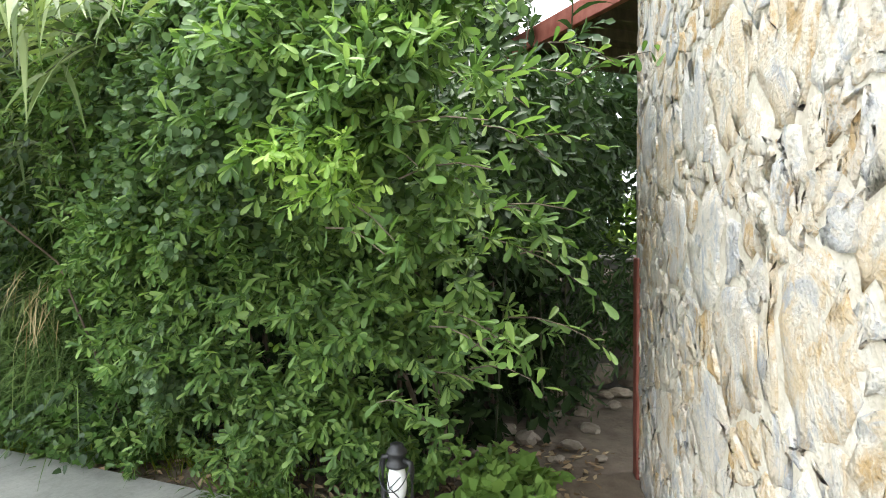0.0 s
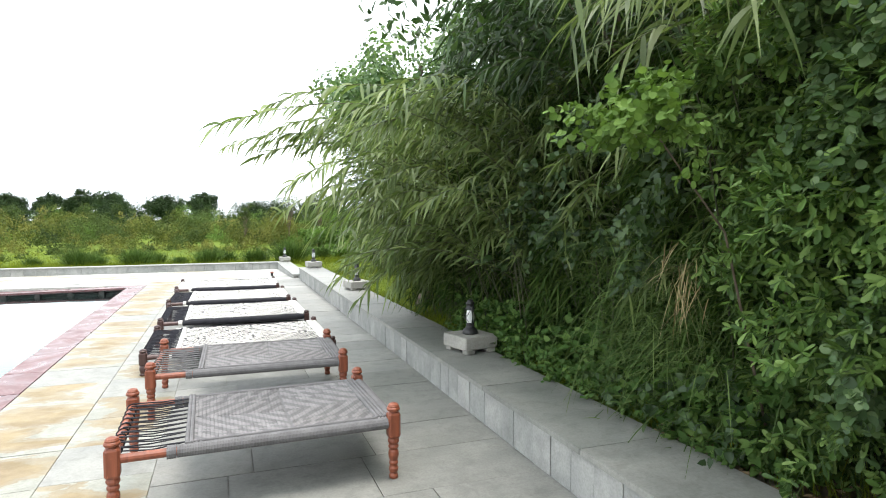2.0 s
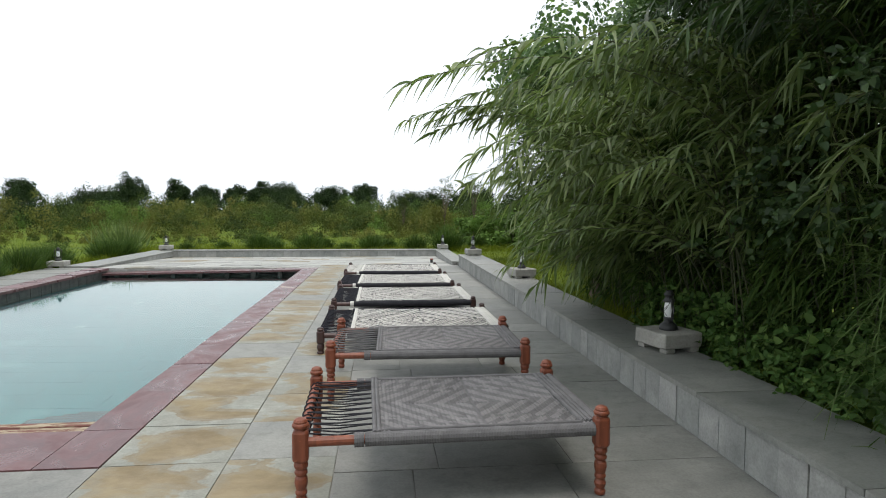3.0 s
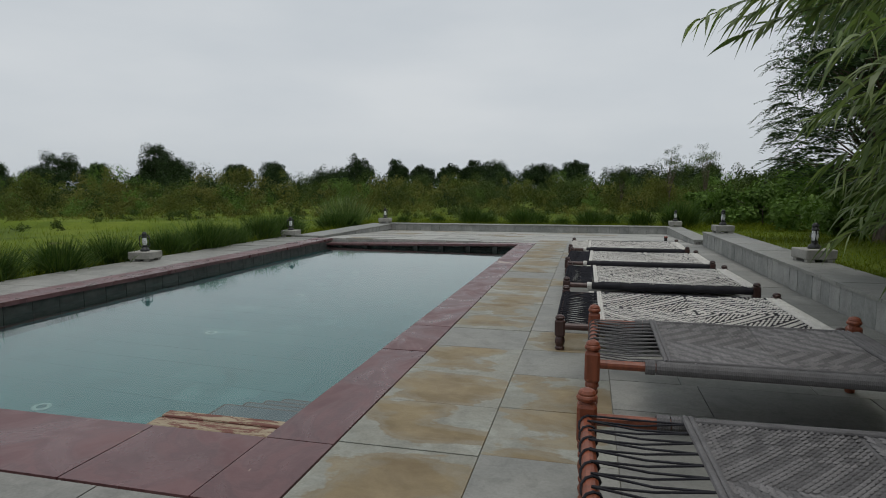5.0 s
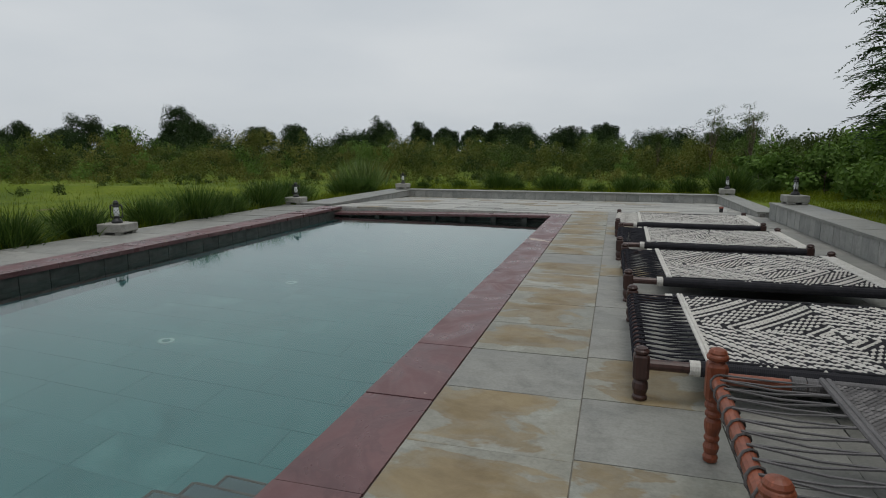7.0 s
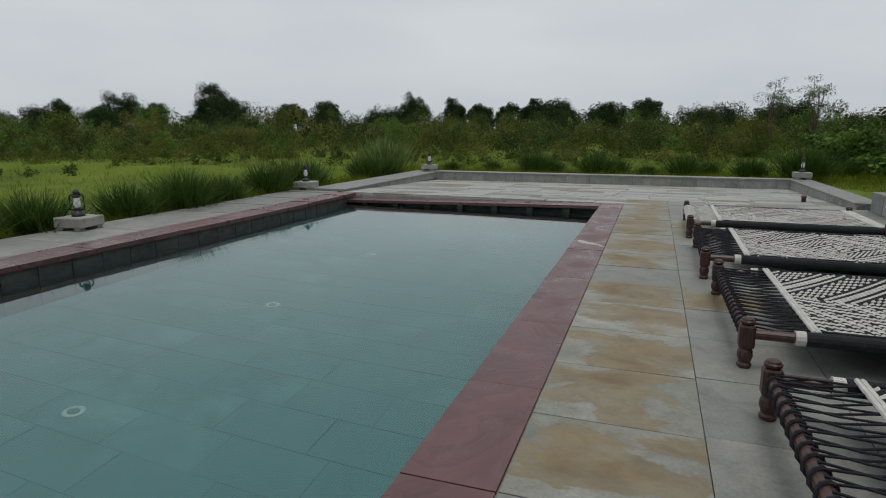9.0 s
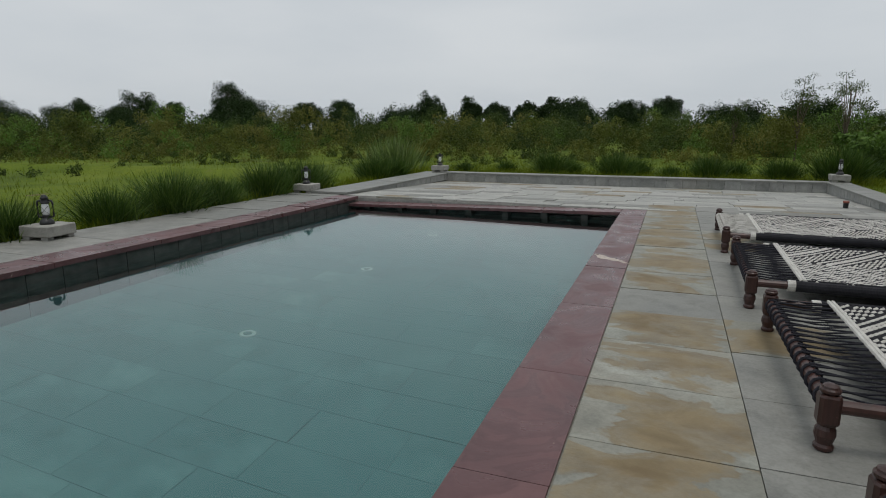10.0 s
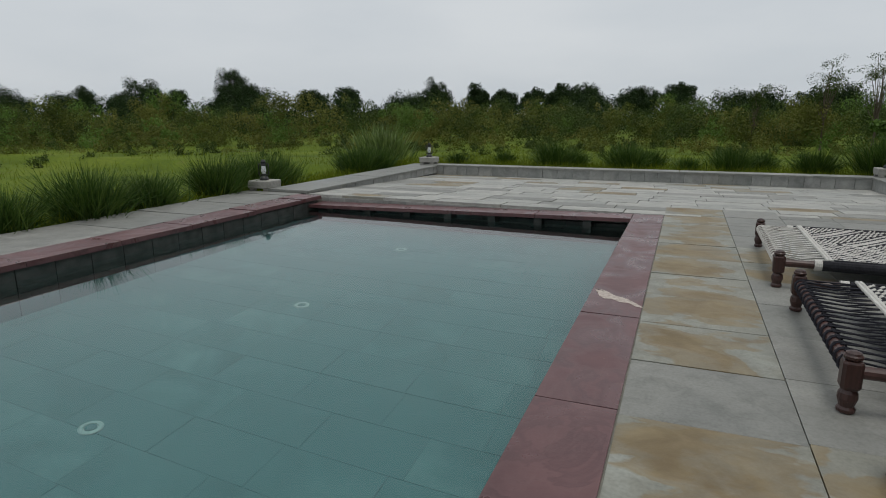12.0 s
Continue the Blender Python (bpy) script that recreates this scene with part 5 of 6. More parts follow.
rough = np.array([noise.noise(Vector((a * 1.3, b * 1.3, 21.0))) for a, b in zip(y, z)])
keep = (rough > 0.05) & ~((y > 4.6) & (z < 1.3))
pts = np.stack([2.98 - 0.25 * np.clip(z - 1, 0, 1) + gen.uniform(-0.1, 0.3, n), y, z], 1)[keep]
stuff_part("vine_foliage", [sprays(pts - base_t, np.tile((-0.7, 0, 0.0), (len(pts), 1)), gen, 6, 0.16, 0.07, "heart", 0.9, 0.0)], LEAF_PINNATE, verge)
n = 60
bs = np.array((2.85, 3.5, 1.5)) + gen.normal(0, 1, (n, 3)) * np.array((0.06, 0.07, 0.10))
stuff_part("dry_straw", [blade_arrays(bs - base_t, gen.normal(0, 0.35, (n, 3)) + np.array((-0.25, 0, -0.5)), gen.uniform(0.10, 0.26, n), np.full(n, 0.010), gen, 0.7, 4)], LEAF_DRY, verge, "dry straw-coloured hanging blades")
n = 1700
bs = np.array((3.12, 4.15, 1.15)) + gen.normal(0, 1, (n, 3)) * np.array((0.15, 0.5, 0.35))
bs = bs[~((bs[:, 1] > 4.7) & (bs[:, 2] < 1.3))]
n = len(bs)
stuff_part("hanging_grass", [blade_arrays(bs - base_t, gen.normal(0, 0.4, (n, 3)) + np.array((-0.4, 0, 0.3)), gen.uniform(0.22, 0.46, n), np.full(n, 0.011), gen, 0.6, 4)], LEAF_VERGE, verge)
# plants and litter at the mouth of the path
n = 60
pts = np.stack([gen.uniform(2.95, 3.5, n), gen.uniform(0.15, 0.62, n), gen.uniform(0.33, 0.62, n)], 1)
stuff_part("seedling_foliage", [sprays(pts - base_t, np.tile((-0.3, 0, 0.6), (n, 1)), gen, 7, 0.14, 0.10, "heart", 0.9, 0.3)], LEAF_BUSH, verge)
n = 520
bs = np.stack([gen.uniform(2.98, 3.12, n), gen.normal(1.7, 0.3, n), np.full(n, 0.3)], 1)
stuff_part("verge_grass", [blade_arrays(bs - base_t, gen.normal(0, 0.5, (n, 3)) + np.array((-0.5, 0, 0.8)), gen.uniform(0.16, 0.38, n), np.full(n, 0.018), gen, 0.6, 4)], LEAF_BUSH, verge)
n = 1500
pts = np.stack([gen.uniform(3.03, 4.6, n), gen.uniform(0.0, 4.0, n), 0.325 + gen.uniform(0, 0.02, n)], 1)
stuff_part("leaf_litter", [leaf_arrays(pts - base_t, gen.normal(0, 1, (n, 3)) * np.array((1, 1, 0.15)), gen.uniform(0.04, 0.09, n), "obovate", gen)], LITTER, verge)

# lawn east of the wall
lawn = empty("lawn_grass", pose(5, 18, 0.2), "unmown green grass beside the wall", "grass", kind="stuff")
base_t = np.array((5.0, 18.0, 0.2))
n = 26000
y = 7.5 + 24 * gen.uniform(0, 1, n) ** 1.15
x = 3.02 + (y * 0.35) * gen.uniform(0, 1, n) ** 1.4
bs = np.stack([x, y, np.array([ground_z(a, b) for a, b in zip(x, y)])], 1)
stuff_part("grass", [blade_arrays(bs - base_t, gen.normal(0, 0.45, (n, 3)) + np.array((0, 0, 1.0)), gen.uniform(0.08, 0.26, n), np.full(n, 0.012), gen, 0.45, 2)], LEAF_GRASS, lawn)


# ---- grass tufts ----
def tuft(x, y, h, blades, gen, material=None, width=0.026, spread=0.5, label="dark green clump of long arching grass"):
    z = ground_z(x, y)
    ob = empty("grass_tuft", pose(x, y, z - 0.02), label, "grass tuft", "grass tufts")
    b = np.stack([gen.normal(0, 0.17 * h, blades), gen.normal(0, 0.17 * h, blades), np.zeros(blades)], 1)
    ax = np.stack([gen.normal(0, spread, blades), gen.normal(0, spread, blades), np.ones(blades)], 1)
    ax[:, :2] += b[:, :2] * 0.9 / h
    stuff_part("grass", [blade_arrays(b, ax, gen.uniform(0.65, 1.3, blades) * h, np.full(blades, width), gen, 0.26, 5)], material or LEAF_TUFT, ob)
    return ob


for tx, ty, th in ((-10.2, 9.0, 0.9), (-10.3, 10.4, 0.95), (-10.2, 11.7, 0.85), (-10.25, 13.0, 0.85), (-10.3, 14.75, 0.9), (-10.2, 15.95, 1.0), (-10.25, 17.15, 0.75), (-10.3, 18.75, 1.0), (-10.4, 20.1, 1.05), (-10.6, 20.9, 0.9),
                   (-10.1, 24.3, 0.95), (-9.8, 25.0, 0.85), (-10.8, 25.3, 0.9), (-5.3, 27.5, 0.95), (-4.7, 27.9, 0.65), (-3.2, 27.4, 0.95), (-2.6, 28.1, 0.75), (-0.5, 27.6, 0.9), (0.3, 28.3, 0.65), (1.45, 27.5, 0.9), (2.9, 27.3, 1.2), (4.4, 29.0, 0.7), (-7.0, 28.2, 0.55), (-8.3, 27.4, 0.5), (-1.6, 27.4, 0.55)):
    tuft(tx + (0.3 if tx < -9.5 and ty < 22 else 0.0), ty, 1.0 * th * gen.uniform(0.92, 1.08), int(1150 * th), gen, None, 0.021, 0.38)
for tx, ty in ((-10.7, 27.3), (-11.3, 27.7)):
    tuft(tx, ty, 1.4, 300, gen, LEAF_REED, 0.055, 0.2, "tall pale green clump of broad plume grass")

# leaves that close the path overhead and behind
glade = empty("path_thicket", pose(5.5, 0.6, 0.29), "leafy growth hanging over the shaded path", "thicket")
base_t = np.array((5.5, 0.6, 0.29))
n = 1900
pts = np.stack([gen.uniform(3.3, 6.4, n), gen.uniform(-0.1, 1.5, n), gen.uniform(1.75, 3.0, n)], 1)
pts = pts[(pts[:, 1] > 0.5 - 0.4 * (pts[:, 2] - 1.75))]
# overhead leaves take a dark leaf colour to stand for the path's shade
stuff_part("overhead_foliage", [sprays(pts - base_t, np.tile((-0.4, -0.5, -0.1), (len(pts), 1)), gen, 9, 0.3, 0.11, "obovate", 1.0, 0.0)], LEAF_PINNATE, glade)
n = 900
pts = np.stack([gen.uniform(5.2, 6.2, n), gen.uniform(-0.6, 1.7, n), 0.3 + 1.5 * gen.uniform(0, 1, n)], 1)
pts = pts[(pts[:, 1] > 0.35) | (pts[:, 2] > 0.9)]
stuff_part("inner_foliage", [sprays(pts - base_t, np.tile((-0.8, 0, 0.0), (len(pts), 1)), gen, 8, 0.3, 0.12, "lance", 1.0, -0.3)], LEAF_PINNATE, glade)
n = 2600
pts = np.stack([gen.uniform(7.2, 9.0, n), gen.uniform(-3.0, 3.0, n), 0.3 + 3.6 * gen.uniform(0, 1, n)], 1)
# sunlight put into the colour: pale young leaves among dark rear ones
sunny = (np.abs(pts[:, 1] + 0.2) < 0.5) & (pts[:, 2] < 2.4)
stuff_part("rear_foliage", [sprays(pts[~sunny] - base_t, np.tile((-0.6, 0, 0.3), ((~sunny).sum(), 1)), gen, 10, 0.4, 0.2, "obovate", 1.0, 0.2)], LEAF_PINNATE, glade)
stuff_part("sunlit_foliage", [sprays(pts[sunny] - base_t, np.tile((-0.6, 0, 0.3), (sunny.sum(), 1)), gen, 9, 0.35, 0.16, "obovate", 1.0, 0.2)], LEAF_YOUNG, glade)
for s, e in (((-0.3, 0.5, 0.0), (-1.2, 0.2, 2.2)), ((0.2, 0.7, 0.0), (-0.6, 0.3, 2.4)), ((2.4, -1.0, 0.0), (2.2, -0.8, 3.0)), ((2.4, 1.0, 0.0), (2.5, 1.2, 3.2))):
    mesh_object("stem", *stems([s], [e], 0.03, 6), BARK, glade)

# ---- fields, scrub and far trees ----
field = empty("field_grass", pose(-20, 22, -0.3), "bright green wet paddy grass in the field", "grass", kind="stuff")
base_t = np.array((-20.0, 22.0, -0.3))
n = 30000
r = 10.0 + 32 * gen.uniform(0, 1, n) ** 1.6
a = gen.uniform(radians(-5), radians(112), n)
x, y = -1.0 - r * np.sin(a), 6.0 + r * np.cos(a)
keep = ((x < -9.9) | (y > 26.6))
x, y = x[keep], y[keep]
bs = np.stack([x, y, np.array([ground_z(p, q) for p, q in zip(x, y)])], 1)
n = len(bs)
tall = gen.uniform(0.10, 0.28, n) * (1 + 0.8 * (np.array([noise.noise(Vector((p * 0.18, q * 0.18, 4))) for p, q in zip(x, y)]) > 0.25))
stuff_part("grass", [blade_arrays(bs - base_t, gen.normal(0, 0.35, (n, 3)) + np.array((0, 0, 1.0)), tall, np.full(n, 0.022), gen, 0.3, 2)], LEAF_GRASS, field)


strip = empty("tall_grass", pose(-3, 29, -0.1), "rough tall grass growing outside the low walls", "grass", kind="stuff")
base_t = np.array((-3.0, 29.0, -0.1))
n = 16000
x = np.concatenate([gen.uniform(-11, 7, n), -9.6 - gen.exponential(0.7, n // 2)])
y = np.concatenate([25.95 + gen.exponential(2.4, n), gen.uniform(6, 27, n // 2)])
bs = np.stack([x, y, np.array([ground_z(a, b) for a, b in zip(x, y)])], 1)
n = len(bs)
stuff_part("grass", [blade_arrays(bs - base_t, gen.normal(0, 0.4, (n, 3)) + np.array((0, 0, 1.0)), gen.uniform(0.18, 0.5, n), np.full(n, 0.014), gen, 0.4, 3)], LEAF_GRASS, strip)


def lumps_of_leaves(centres, radii, count, size, gen, squash=0.8, shape="obovate"):
    """Leaves scattered in the shells of many lumps."""
    w = radii ** 2 / (radii ** 2).sum()
    pick = gen.choice(len(centres), count, p=w)
    d = unit_rows(gen.normal(0, 1, (count, 3)))
    rr = radii[pick] * gen.uniform(0.55, 1.08, count)
    p = centres[pick] + d * rr[:, None] * np.array((1, 1, squash))
    return leaf_arrays(p, unit_rows(np.cross(d, gen.normal(0, 1, (count, 3))) + d * 0.25), gen.uniform(0.6, 1.3, count) * size, shape, gen, 0.2, 0.1, d * 1.6 + np.array((0, 0, 0.5)))


def scrub_belt(label, parts_spec, material, seed):
    g = np.random.default_rng(seed)
    belt = empty("scrub", pose(-10, 50, -0.2), label, "scrub", kind="stuff")
    o = np.array((-10.0, 50.0, -0.2))
    chunks = []
    for count, dist, height, leaf, per in parts_spec:
        ang = g.uniform(radians(-30), radians(88), count)
        d = g.uniform(*dist, count)
        cx, cy = -2.0 - d * np.sin(ang), 8.0 + d * np.cos(ang)
        h = g.uniform(*height, count) * (0.75 + 0.5 * g.random(count) ** 3)
        cs, rs = [], []
        for q in range(count):
            for lump in range(11):
                rr = h[q] * g.choice((0.10, 0.16, 0.26))
                u = g.uniform(0.15, 1.0)
                wide = h[q] * 0.42 * math.sqrt(max(0.1, 1 - (u - 0.35) ** 2 / 0.55))
                cs.append((cx[q] + g.normal(0, wide), cy[q] + g.normal(0, wide), -0.35 + u * (h[q] - rr * 0.8)))
                rs.append(rr)
        chunks.append(lumps_of_leaves(np.array(cs) - o, np.array(rs), count * per, leaf, g, 1.0))
    stuff_part("foliage", chunks, material, belt)
    return belt


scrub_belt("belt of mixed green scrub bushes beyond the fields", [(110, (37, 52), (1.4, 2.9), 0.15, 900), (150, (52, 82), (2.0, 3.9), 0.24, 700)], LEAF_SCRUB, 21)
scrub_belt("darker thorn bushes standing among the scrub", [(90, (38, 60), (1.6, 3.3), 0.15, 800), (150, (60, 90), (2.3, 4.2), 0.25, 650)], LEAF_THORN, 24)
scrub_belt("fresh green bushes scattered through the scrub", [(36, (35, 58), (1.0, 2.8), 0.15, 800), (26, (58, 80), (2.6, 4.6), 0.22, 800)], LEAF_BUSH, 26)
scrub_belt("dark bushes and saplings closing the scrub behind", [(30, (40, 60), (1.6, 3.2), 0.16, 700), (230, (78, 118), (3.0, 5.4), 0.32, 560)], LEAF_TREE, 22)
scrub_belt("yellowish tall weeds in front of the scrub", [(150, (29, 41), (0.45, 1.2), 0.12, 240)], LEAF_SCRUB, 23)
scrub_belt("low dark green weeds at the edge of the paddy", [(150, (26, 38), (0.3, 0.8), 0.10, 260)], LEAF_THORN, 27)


def tree(x, y, top, width, crowns, leaves, size, material, gen, label, category="tree", name="tree", low=0.35, shape="obovate", group="", trunk=0.03):
    """A tapered trunk with limbs and an uneven crown of leaf clumps."""
    z = ground_z(x, y) - 0.05
    h = top - z
    ob = empty(name, pose(x, y, z), label, category, group)
    bole = tube([(0, 0, 0), (0.05 * width * gen.normal(), 0, h * 0.3), (0.08 * width * gen.normal(), 0.05 * width, h * 0.55), (0, 0, h * 0.8)], h * trunk, 8, h * trunk * 0.3)
    mesh_object("trunk", *bole, BARK, ob)
    cs, rs = [], []
    if low < 0.15:
        lobes = [(gen.uniform(-0.42, 0.42) * width, gen.uniform(-0.3, 0.3) * width, h * gen.uniform(0.15, 0.7), width * gen.uniform(0.13, 0.24)) for q in range(9)]
    else:
        lobes = []
        for q in range(12):
            ang, rad, u = q * 2.4 + gen.uniform(-0.5, 0.5), width * gen.uniform(0.1, 0.3), gen.uniform(low + 0.12, 0.78)
            lobes.append((rad * math.cos(ang), rad * math.sin(ang), h * u, width * gen.uniform(0.17, 0.26)))
        lobes.append((width * gen.uniform(-0.15, 0.15), 0.0, h - width * 0.2, width * 0.2))
    for lx, ly, lz, lr in lobes:
        mesh_object("limb", *tube([(0, 0, min(h * 0.3, lz * 0.6)), (lx * 0.5, ly * 0.5, lz * 0.75), (lx, ly, lz)], h * trunk * 0.35, 5, 0.01), BARK, ob)
        for q in range(max(3, crowns // 6)):
            d = gen.normal(0, 1, 3)
            d = d / np.linalg.norm(d) * lr * gen.uniform(0.35, 0.95)
            cs.append((lx + d[0], ly + d[1], max(lr * 0.3, lz + d[2] * 0.8)))
            rs.append(lr * gen.choice((0.3, 0.42, 0.6)))
    ob2 = stuff_part("crown", [lumps_of_leaves(np.array(cs), np.array(rs), leaves, size, gen, 0.85, shape)], material, ob)
    return ob


# skyline trees
for tx, ty, top, wd in ((-112.5, 110, 9.6, 8.0), (-131, 110, 8.6, 6.5), (-122, 112, 6.6, 7), (-88.5, 110, 11.4, 7.5), (-83, 108, 8.6, 8.0), (-102, 108, 7.5, 6), (-70, 110, 6.9, 6.0), (-61.5, 110, 7.3, 6.0), (-43.7, 110, 8.3, 5.6), (-35.7, 110, 7.2, 3.6), (-31, 111, 6.2, 4.0), (-25.5, 110, 6.3, 4.2), (-21.5, 110, 7.0, 3.6),
                        (-17.5, 110, 6.9, 6.0), (-9.0, 112, 6.6, 5.6), (-3.2, 110, 6.7, 3.8), (-52, 116, 5.6, 9.0), (-95, 115, 6.0, 7), (-140, 112, 7.5, 8), (-150, 105, 8.5, 9), (8, 118, 5.2, 9), (18, 115, 5.5, 8)):
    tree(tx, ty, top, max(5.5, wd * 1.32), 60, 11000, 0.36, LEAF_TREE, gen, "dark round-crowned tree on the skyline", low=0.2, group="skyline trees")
# a thin feathery tree, and the trees and bushes to the east
for tx, ty, top, wd in ((4.6, 45, 4.5, 2.2), (6.9, 45.5, 4.7, 2.4), (1.6, 46, 3.2, 1.8)):
    tree(tx, ty, top, wd, 40, 2600, 0.085, LEAF_THORN, gen, "thin feathery sapling with sparse small leaves", low=0.35, trunk=0.014, group="saplings in the field")
tree(5.9, 18.4, 6.4, 5.0, 80, 22000, 0.12, LEAF_PINNATE, gen, "dark leafy tree at the edge of the lawn", low=0.2, shape="lance")
tree(3.5, 10.7, 5.7, 3.7, 60, 15000, 0.075, LEAF_ROUND, gen, "small-leaved light green tree beyond the reeds", low=0.42, shape="round")
tree(4.2, 4.9, 5.4, 4.8, 50, 14000, 0.11, LEAF_PINNATE, gen, "dark leafy tree hanging over the reeds", low=0.6, trunk=0.016, group="thicket trees")
for tx, ty, top, wd in ((5.0, 4.6, 6.2, 4.2), (5.2, 8.6, 6.4, 4.4), (6.0, 2.9, 5.8, 3.6)):
    tree(tx, ty, top, wd, 26, 7500, 0.2, LEAF_PINNATE, gen, "dark leafy tree rising out of the thicket", low=0.55, group="thicket trees")
for tx, ty, top, wd in ((6.2, 29, 2.3, 3.4), (8.0, 27, 2.9, 4.2), (7.2, 23, 2.2, 3.4), (9.5, 31, 3.2, 5), (6.6, 19.6, 2.0, 2.8), (8.5, 36, 3.0, 5), (8.0, 20.5, 2.9, 3.8), (10.0, 25, 3.4, 4.5), (5.2, 33.5, 1.7, 2.6), (11.5, 34, 3.4, 5)):
    tree(tx, ty, top, wd, 60, 6500, 0.13, LEAF_BUSH if int(ty) % 2 else LEAF_THORN, gen, "broad-leaved bush at the edge of the lawn", "bush", "bush", 0.1, "heart", "bushes by the lawn", 0.015)


def pinnate_tree(x, y, top, gen):
    """A tree with fronds of paired leaflets."""
    z = ground_z(x, y) - 0.05
    h = top - z
    ob = empty("acacia_tree", pose(x, y, z), "dark green tree with feathery drooping fronds", "tree")
    mesh_object("trunk", *tube([(0, 0, 0), (0.1, 0.05, h * 0.4), (-0.1, 0, h * 0.75)], 0.12, 8, 0.04), BARK, ob)
    chunks, ribs = [], []
    for i in range(980):
        u = gen.uniform(0.25, 1.0)
        wide = 2.2 * math.sqrt(max(0.08, 1 - ((u - 0.55) / 0.55) ** 2))
        ang, rad = gen.uniform(0, 2 * math.pi), wide * math.sqrt(gen.uniform(0.1, 1.0))
        p0 = np.array((rad * math.cos(ang), rad * math.sin(ang), h * u))
        way = ang + gen.normal(0, 0.9)
        d = unit_rows(np.array([(math.cos(way), math.sin(way), gen.uniform(-0.5, 0.7))]))[0]
        le, m2 = gen.uniform(0.5, 0.85), 13
        w = np.linspace(0.12, 1, m2)
        p = p0 + np.outer(w * le, d) + np.outer(-(w ** 2) * le * 0.4, (0, 0, 1.0))
        side = np.cross(d, (0, 0, 1.0))
        side /= np.linalg.norm(side)
        for s in (-1, 1):
            chunks.append(leaf_arrays(p, np.tile(side * s + d * 0.35, (m2, 1)) + gen.normal(0, 0.1, (m2, 3)), np.linspace(0.19, 0.10, m2), "lance", gen, 0.1, 0.25))
        if i % 6 == 0:
            ribs.append(tube([(0, 0, h * max(0.25, u - 0.3)), tuple(p0 * 0.6 + np.array((0, 0, h * u * 0.35))), tuple(p0)], 0.03, 5, 0.008))
    stuff_part("fronds", chunks, LEAF_PINNATE, ob)
    mesh_object("limb", *joined(ribs), BARK, ob)


pinnate_tree(5.7, 17.8, 5.9, gen)
pinnate_tree(6.9, 14.0, 5.6, gen)

# ---- the rubble-stone house beside the path ----
A, B = Vector((-0.9, -1.41, 0.0)), Vector((4.3, -0.17, 0.0))
ALONG = (B - A).normalized()
OUTWARD = Vector((-ALONG.y, ALONG.x, 0))
LENGTH, HIGH = (B - A).length, 4.2
house_m = Matrix.Translation(A) @ Matrix(((ALONG.x, -ALONG.y, 0, 0), (ALONG.y, ALONG.x, 0, 0), (0, 0, 1, 0), (0, 0, 0, 1)))
house = empty("stone_house", house_m, "rubble-stone house wall of cream, ochre and grey stones", "house")
part("wall", box_bm(0, LENGTH, -0.5, -0.023, -0.3, HIGH, 0), LIME, house)
g = np.random.default_rng(5)
seeds = []
for tries in range(12000):
    q = np.array((g.uniform(-0.1, LENGTH + 0.1), g.uniform(-0.1, HIGH + 0.1)))
    want = g.choice((0.07, 0.14, 0.30), p=(0.45, 0.33, 0.22))
    if all(np.hypot((q[0] - s[0]) * 1.2, (q[1] - s[1])) > (want + s[2]) * 0.62 for s in seeds):
        seeds.append((q[0], q[1], want))
    if len(seeds) >= 620:
        break
pt = np.array([s[:2] for s in seeds])
size = np.array([s[2] for s in seeds])


def cut_poly(poly, mid, nrm):
    out = []
    for i in range(len(poly)):
        a, b = poly[i], poly[(i + 1) % len(poly)]
        da, db = (a - mid) @ nrm, (b - mid) @ nrm
        if da <= 0:
            out.append(a)
        if da * db < 0:
            out.append(a + (b - a) * (da / (da - db)))
    return out


for i, c in enumerate(pt):
    poly = [c + np.array(v) * 0.5 for v in ((-1, -1), (1, -1), (1, 1), (-1, 1))]
    for j in np.argsort(((pt - c) ** 2).sum(1))[1:18]:
        d = pt[j] - c
        share = 0.5 + 0.5 * (size[i] ** 2 - size[j] ** 2) / max(1e-6, d @ d) * 0.6
        poly = cut_poly(poly, c + d * min(0.8, max(0.2, share)), d / np.linalg.norm(d))
        if len(poly) < 3:
            break
    poly = [np.clip(v, (0.0, -0.25), (LENGTH, HIGH)) for v in poly]
    if len(poly) < 3:
        continue
    poly = np.array(poly)
    mid = poly.mean(0)
    reach = np.linalg.norm(poly - mid, axis=1).mean()
    if reach < 0.03:
        continue
    # round the corners by splitting each edge
    ring = []
    for k2 in range(len(poly)):
        a, b = poly[k2], poly[(k2 + 1) % len(poly)]
        ring += [a * 0.82 + b * 0.18, a * 0.5 + b * 0.5, a * 0.18 + b * 0.82]
    ring = np.array(ring)
    ring = mid + (ring - mid) * (1 - 0.012 / reach) + g.normal(0, 0.017, ring.shape)
    bulge = g.uniform(0.001, 0.009)
    m2 = len(ring)
    verts, faces = [], []
    for shrink, depth in ((1.0, -0.08), (0.99, -0.008), (0.96, bulge * 0.75), (0.7, bulge), (0.35, bulge)):
        for v in ring:
            p = mid + (v - mid) * shrink
            verts.append((p[0], depth + (g.normal(0, 0.0035) if depth > 0 else 0) - 0.02, p[1]))
    for r2 in range(4):
        for k2 in range(m2):
            k3 = (k2 + 1) % m2
            faces.append((r2 * m2 + k2, (r2 + 1) * m2 + k2, (r2 + 1) * m2 + k3, r2 * m2 + k3))
    faces.append(tuple(4 * m2 + k2 for k2 in range(m2))[::-1])
    mesh_object("stone", verts, faces, RUBBLE, house, smooth=True)
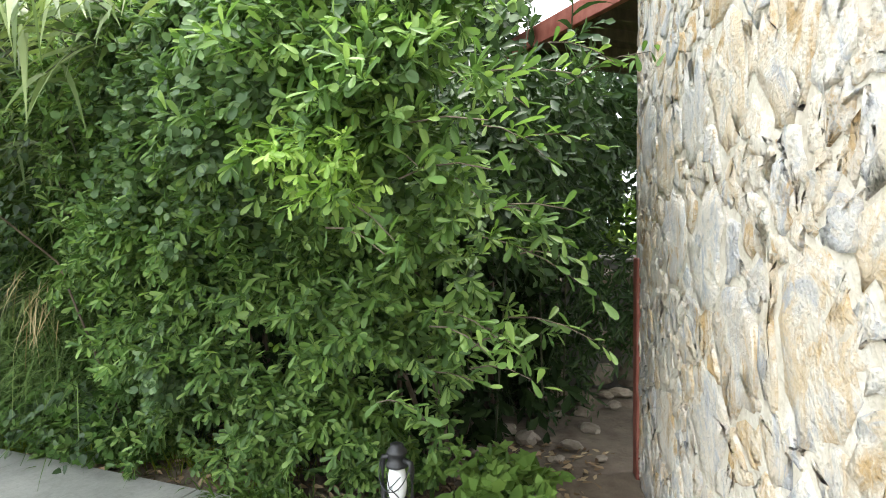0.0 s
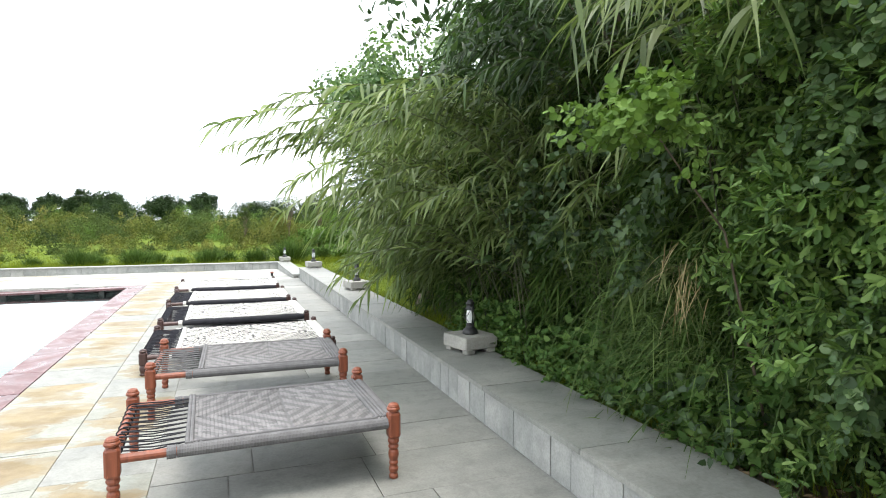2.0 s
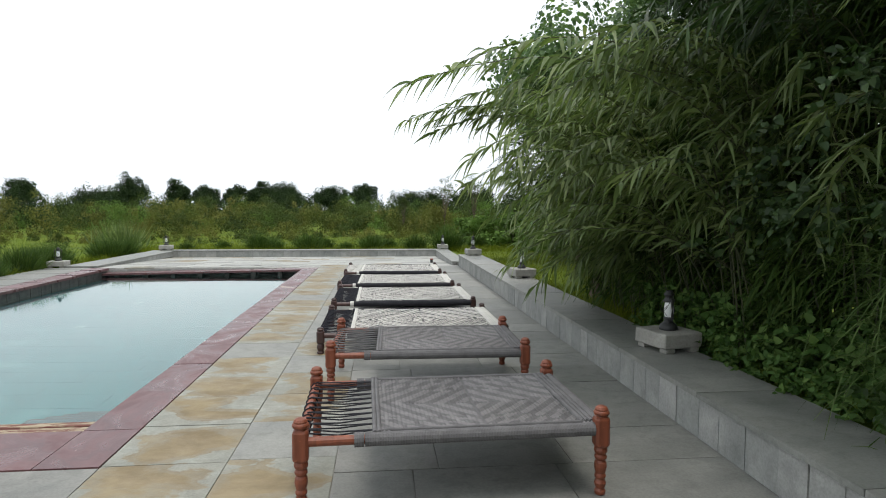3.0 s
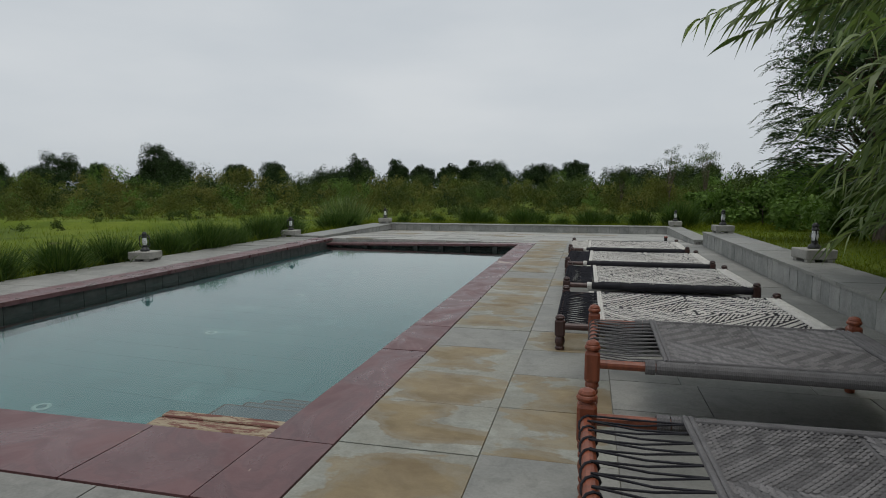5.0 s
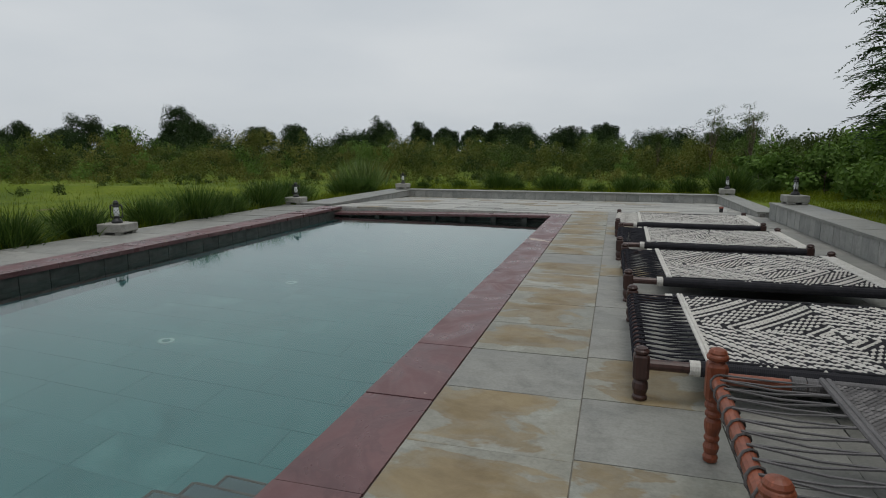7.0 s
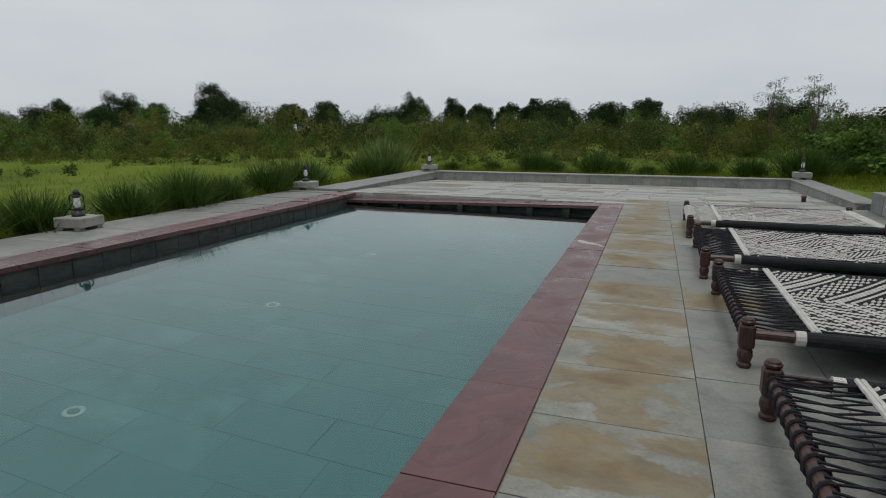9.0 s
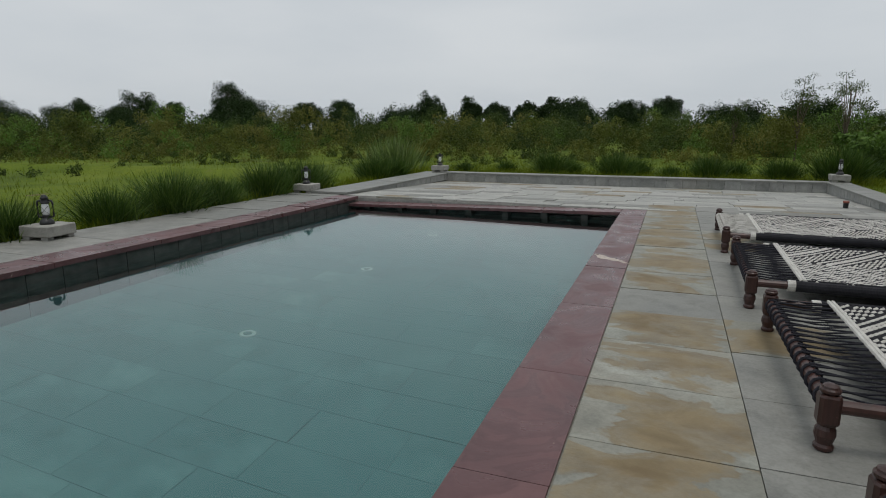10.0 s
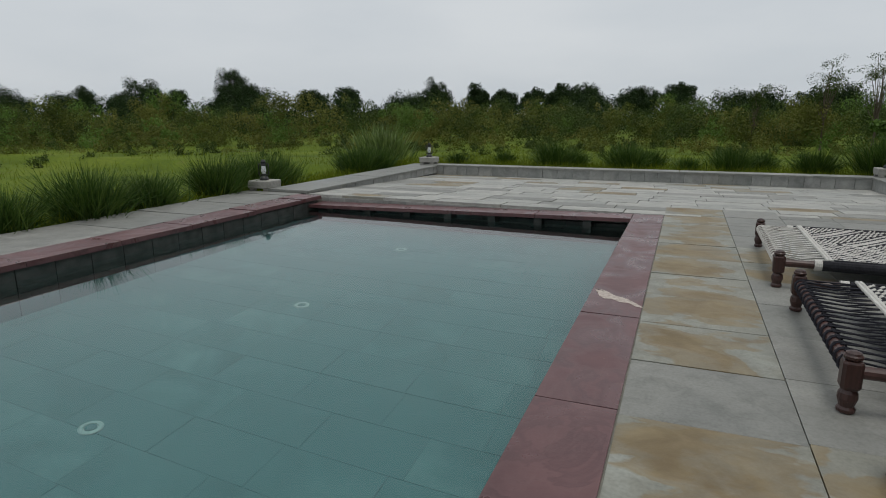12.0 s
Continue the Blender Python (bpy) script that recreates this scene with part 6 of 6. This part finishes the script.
# the end of the house and its quoin
part("end_wall", box_bm(LENGTH - 0.5, LENGTH - 0.02, -4.0, -0.5, -0.3, HIGH, 0.02), LIME, house)
part("back_wall", box_bm(0, LENGTH - 0.5, -4.0, -3.6, -0.3, HIGH, 0.02), LIME, house)
part("side_wall", box_bm(0, 0.4, -3.6, -0.5, -0.3, HIGH, 0.02), LIME, house)
part("roof_slab", box_bm(0, LENGTH, -4.0, -0.03, HIGH, HIGH + 0.15, 0.01), LIME, house)
canopy = part("canopy", box_bm(-0.15, 1.7, -2.6, -0.03, 0.05, 0.11, 0.006), ROOFBOARD, house, "dark boarded lean-to roof")
canopy.matrix_local = house_m.inverted() @ pose(4.25, -0.2, 3.46, 0, 0, 46)
part("fascia", box_bm(-0.15, 1.7, -0.03, 0.02, -0.03, 0.13, 0.004), RUST, canopy, "rusty red steel fascia")
for i in range(5):
    part("rafter", box_bm(0.05 + i * 0.38, 0.11 + i * 0.38, -2.5, -0.04, -0.04, 0.05, 0.004), ROOFBOARD, canopy)
part("corner_strip", box_bm(LENGTH - 0.10, LENGTH + 0.03, -0.10, 0.002, 0.2, 1.75, 0.006), RUST, house, "faded brick-red corner strip")

# a low rubble wall and loose rocks behind the path
rear = empty("rear_wall", pose(6.6, 0.2, 0.29, 0, 0, 8), "low dark rubble wall closing the path", "wall", kind="structure")
part("core", box_bm(-0.2, 0.25, -1.6, 2.2, -0.2, 1.35, 0.03), MORTAR, rear)


k = Mat("dusty_rock", 0.9).shifted()
DARKROCK = k.color(k.ramp(k.noise(9, 5), (0.3, (0.12, 0.095, 0.07)), (0.7, (0.27, 0.23, 0.18)))).bump(k.noise(40, 5), 0.6, 0.01).m


def rock(name, x, y, z, sx, sy, sz, seed, parent=None, material=None):
    bm = bmesh.new()
    bmesh.ops.create_icosphere(bm, subdivisions=2, radius=1)
    for v in bm.verts:
        f = 1 + 0.28 * noise.noise(v.co * 1.3 + Vector((seed * 3.1, seed, 0)))
        v.co = Vector((v.co.x * sx, v.co.y * sy, max(v.co.z, -0.5) * sz)) * f
    ob = part(name, bm, material or DARKROCK, parent)
    ob.location = (x, y, z)
    ob.rotation_euler = (0, 0, seed * 1.7)
    return ob


for i in range(44):
    yy, zz = -1.5 + (i % 11) * 0.34, 0.14 + (i // 11) * 0.32
    rock("stone", -0.2, yy + 0.1 * math.sin(i * 2.3), zz, 0.09, 0.17, 0.15, i + 1, rear)
for i in range(26):
    rx, ry, s = g.uniform(3.7, 6.2), g.uniform(-0.1, 1.0), g.uniform(0.03, 0.09)
    tagged(rock("rock", rx, ry, 0.33 + s * 0.2, s * 1.5, s, s * 0.6, i + 60), "small loose grey-brown stone on the earth path", "rock", "loose stones")
tagged(rock("rock", 3.55, 0.35, 0.36, 0.24, 0.13, 0.10, 140), "flat pale rock beside the earth path", "rock")
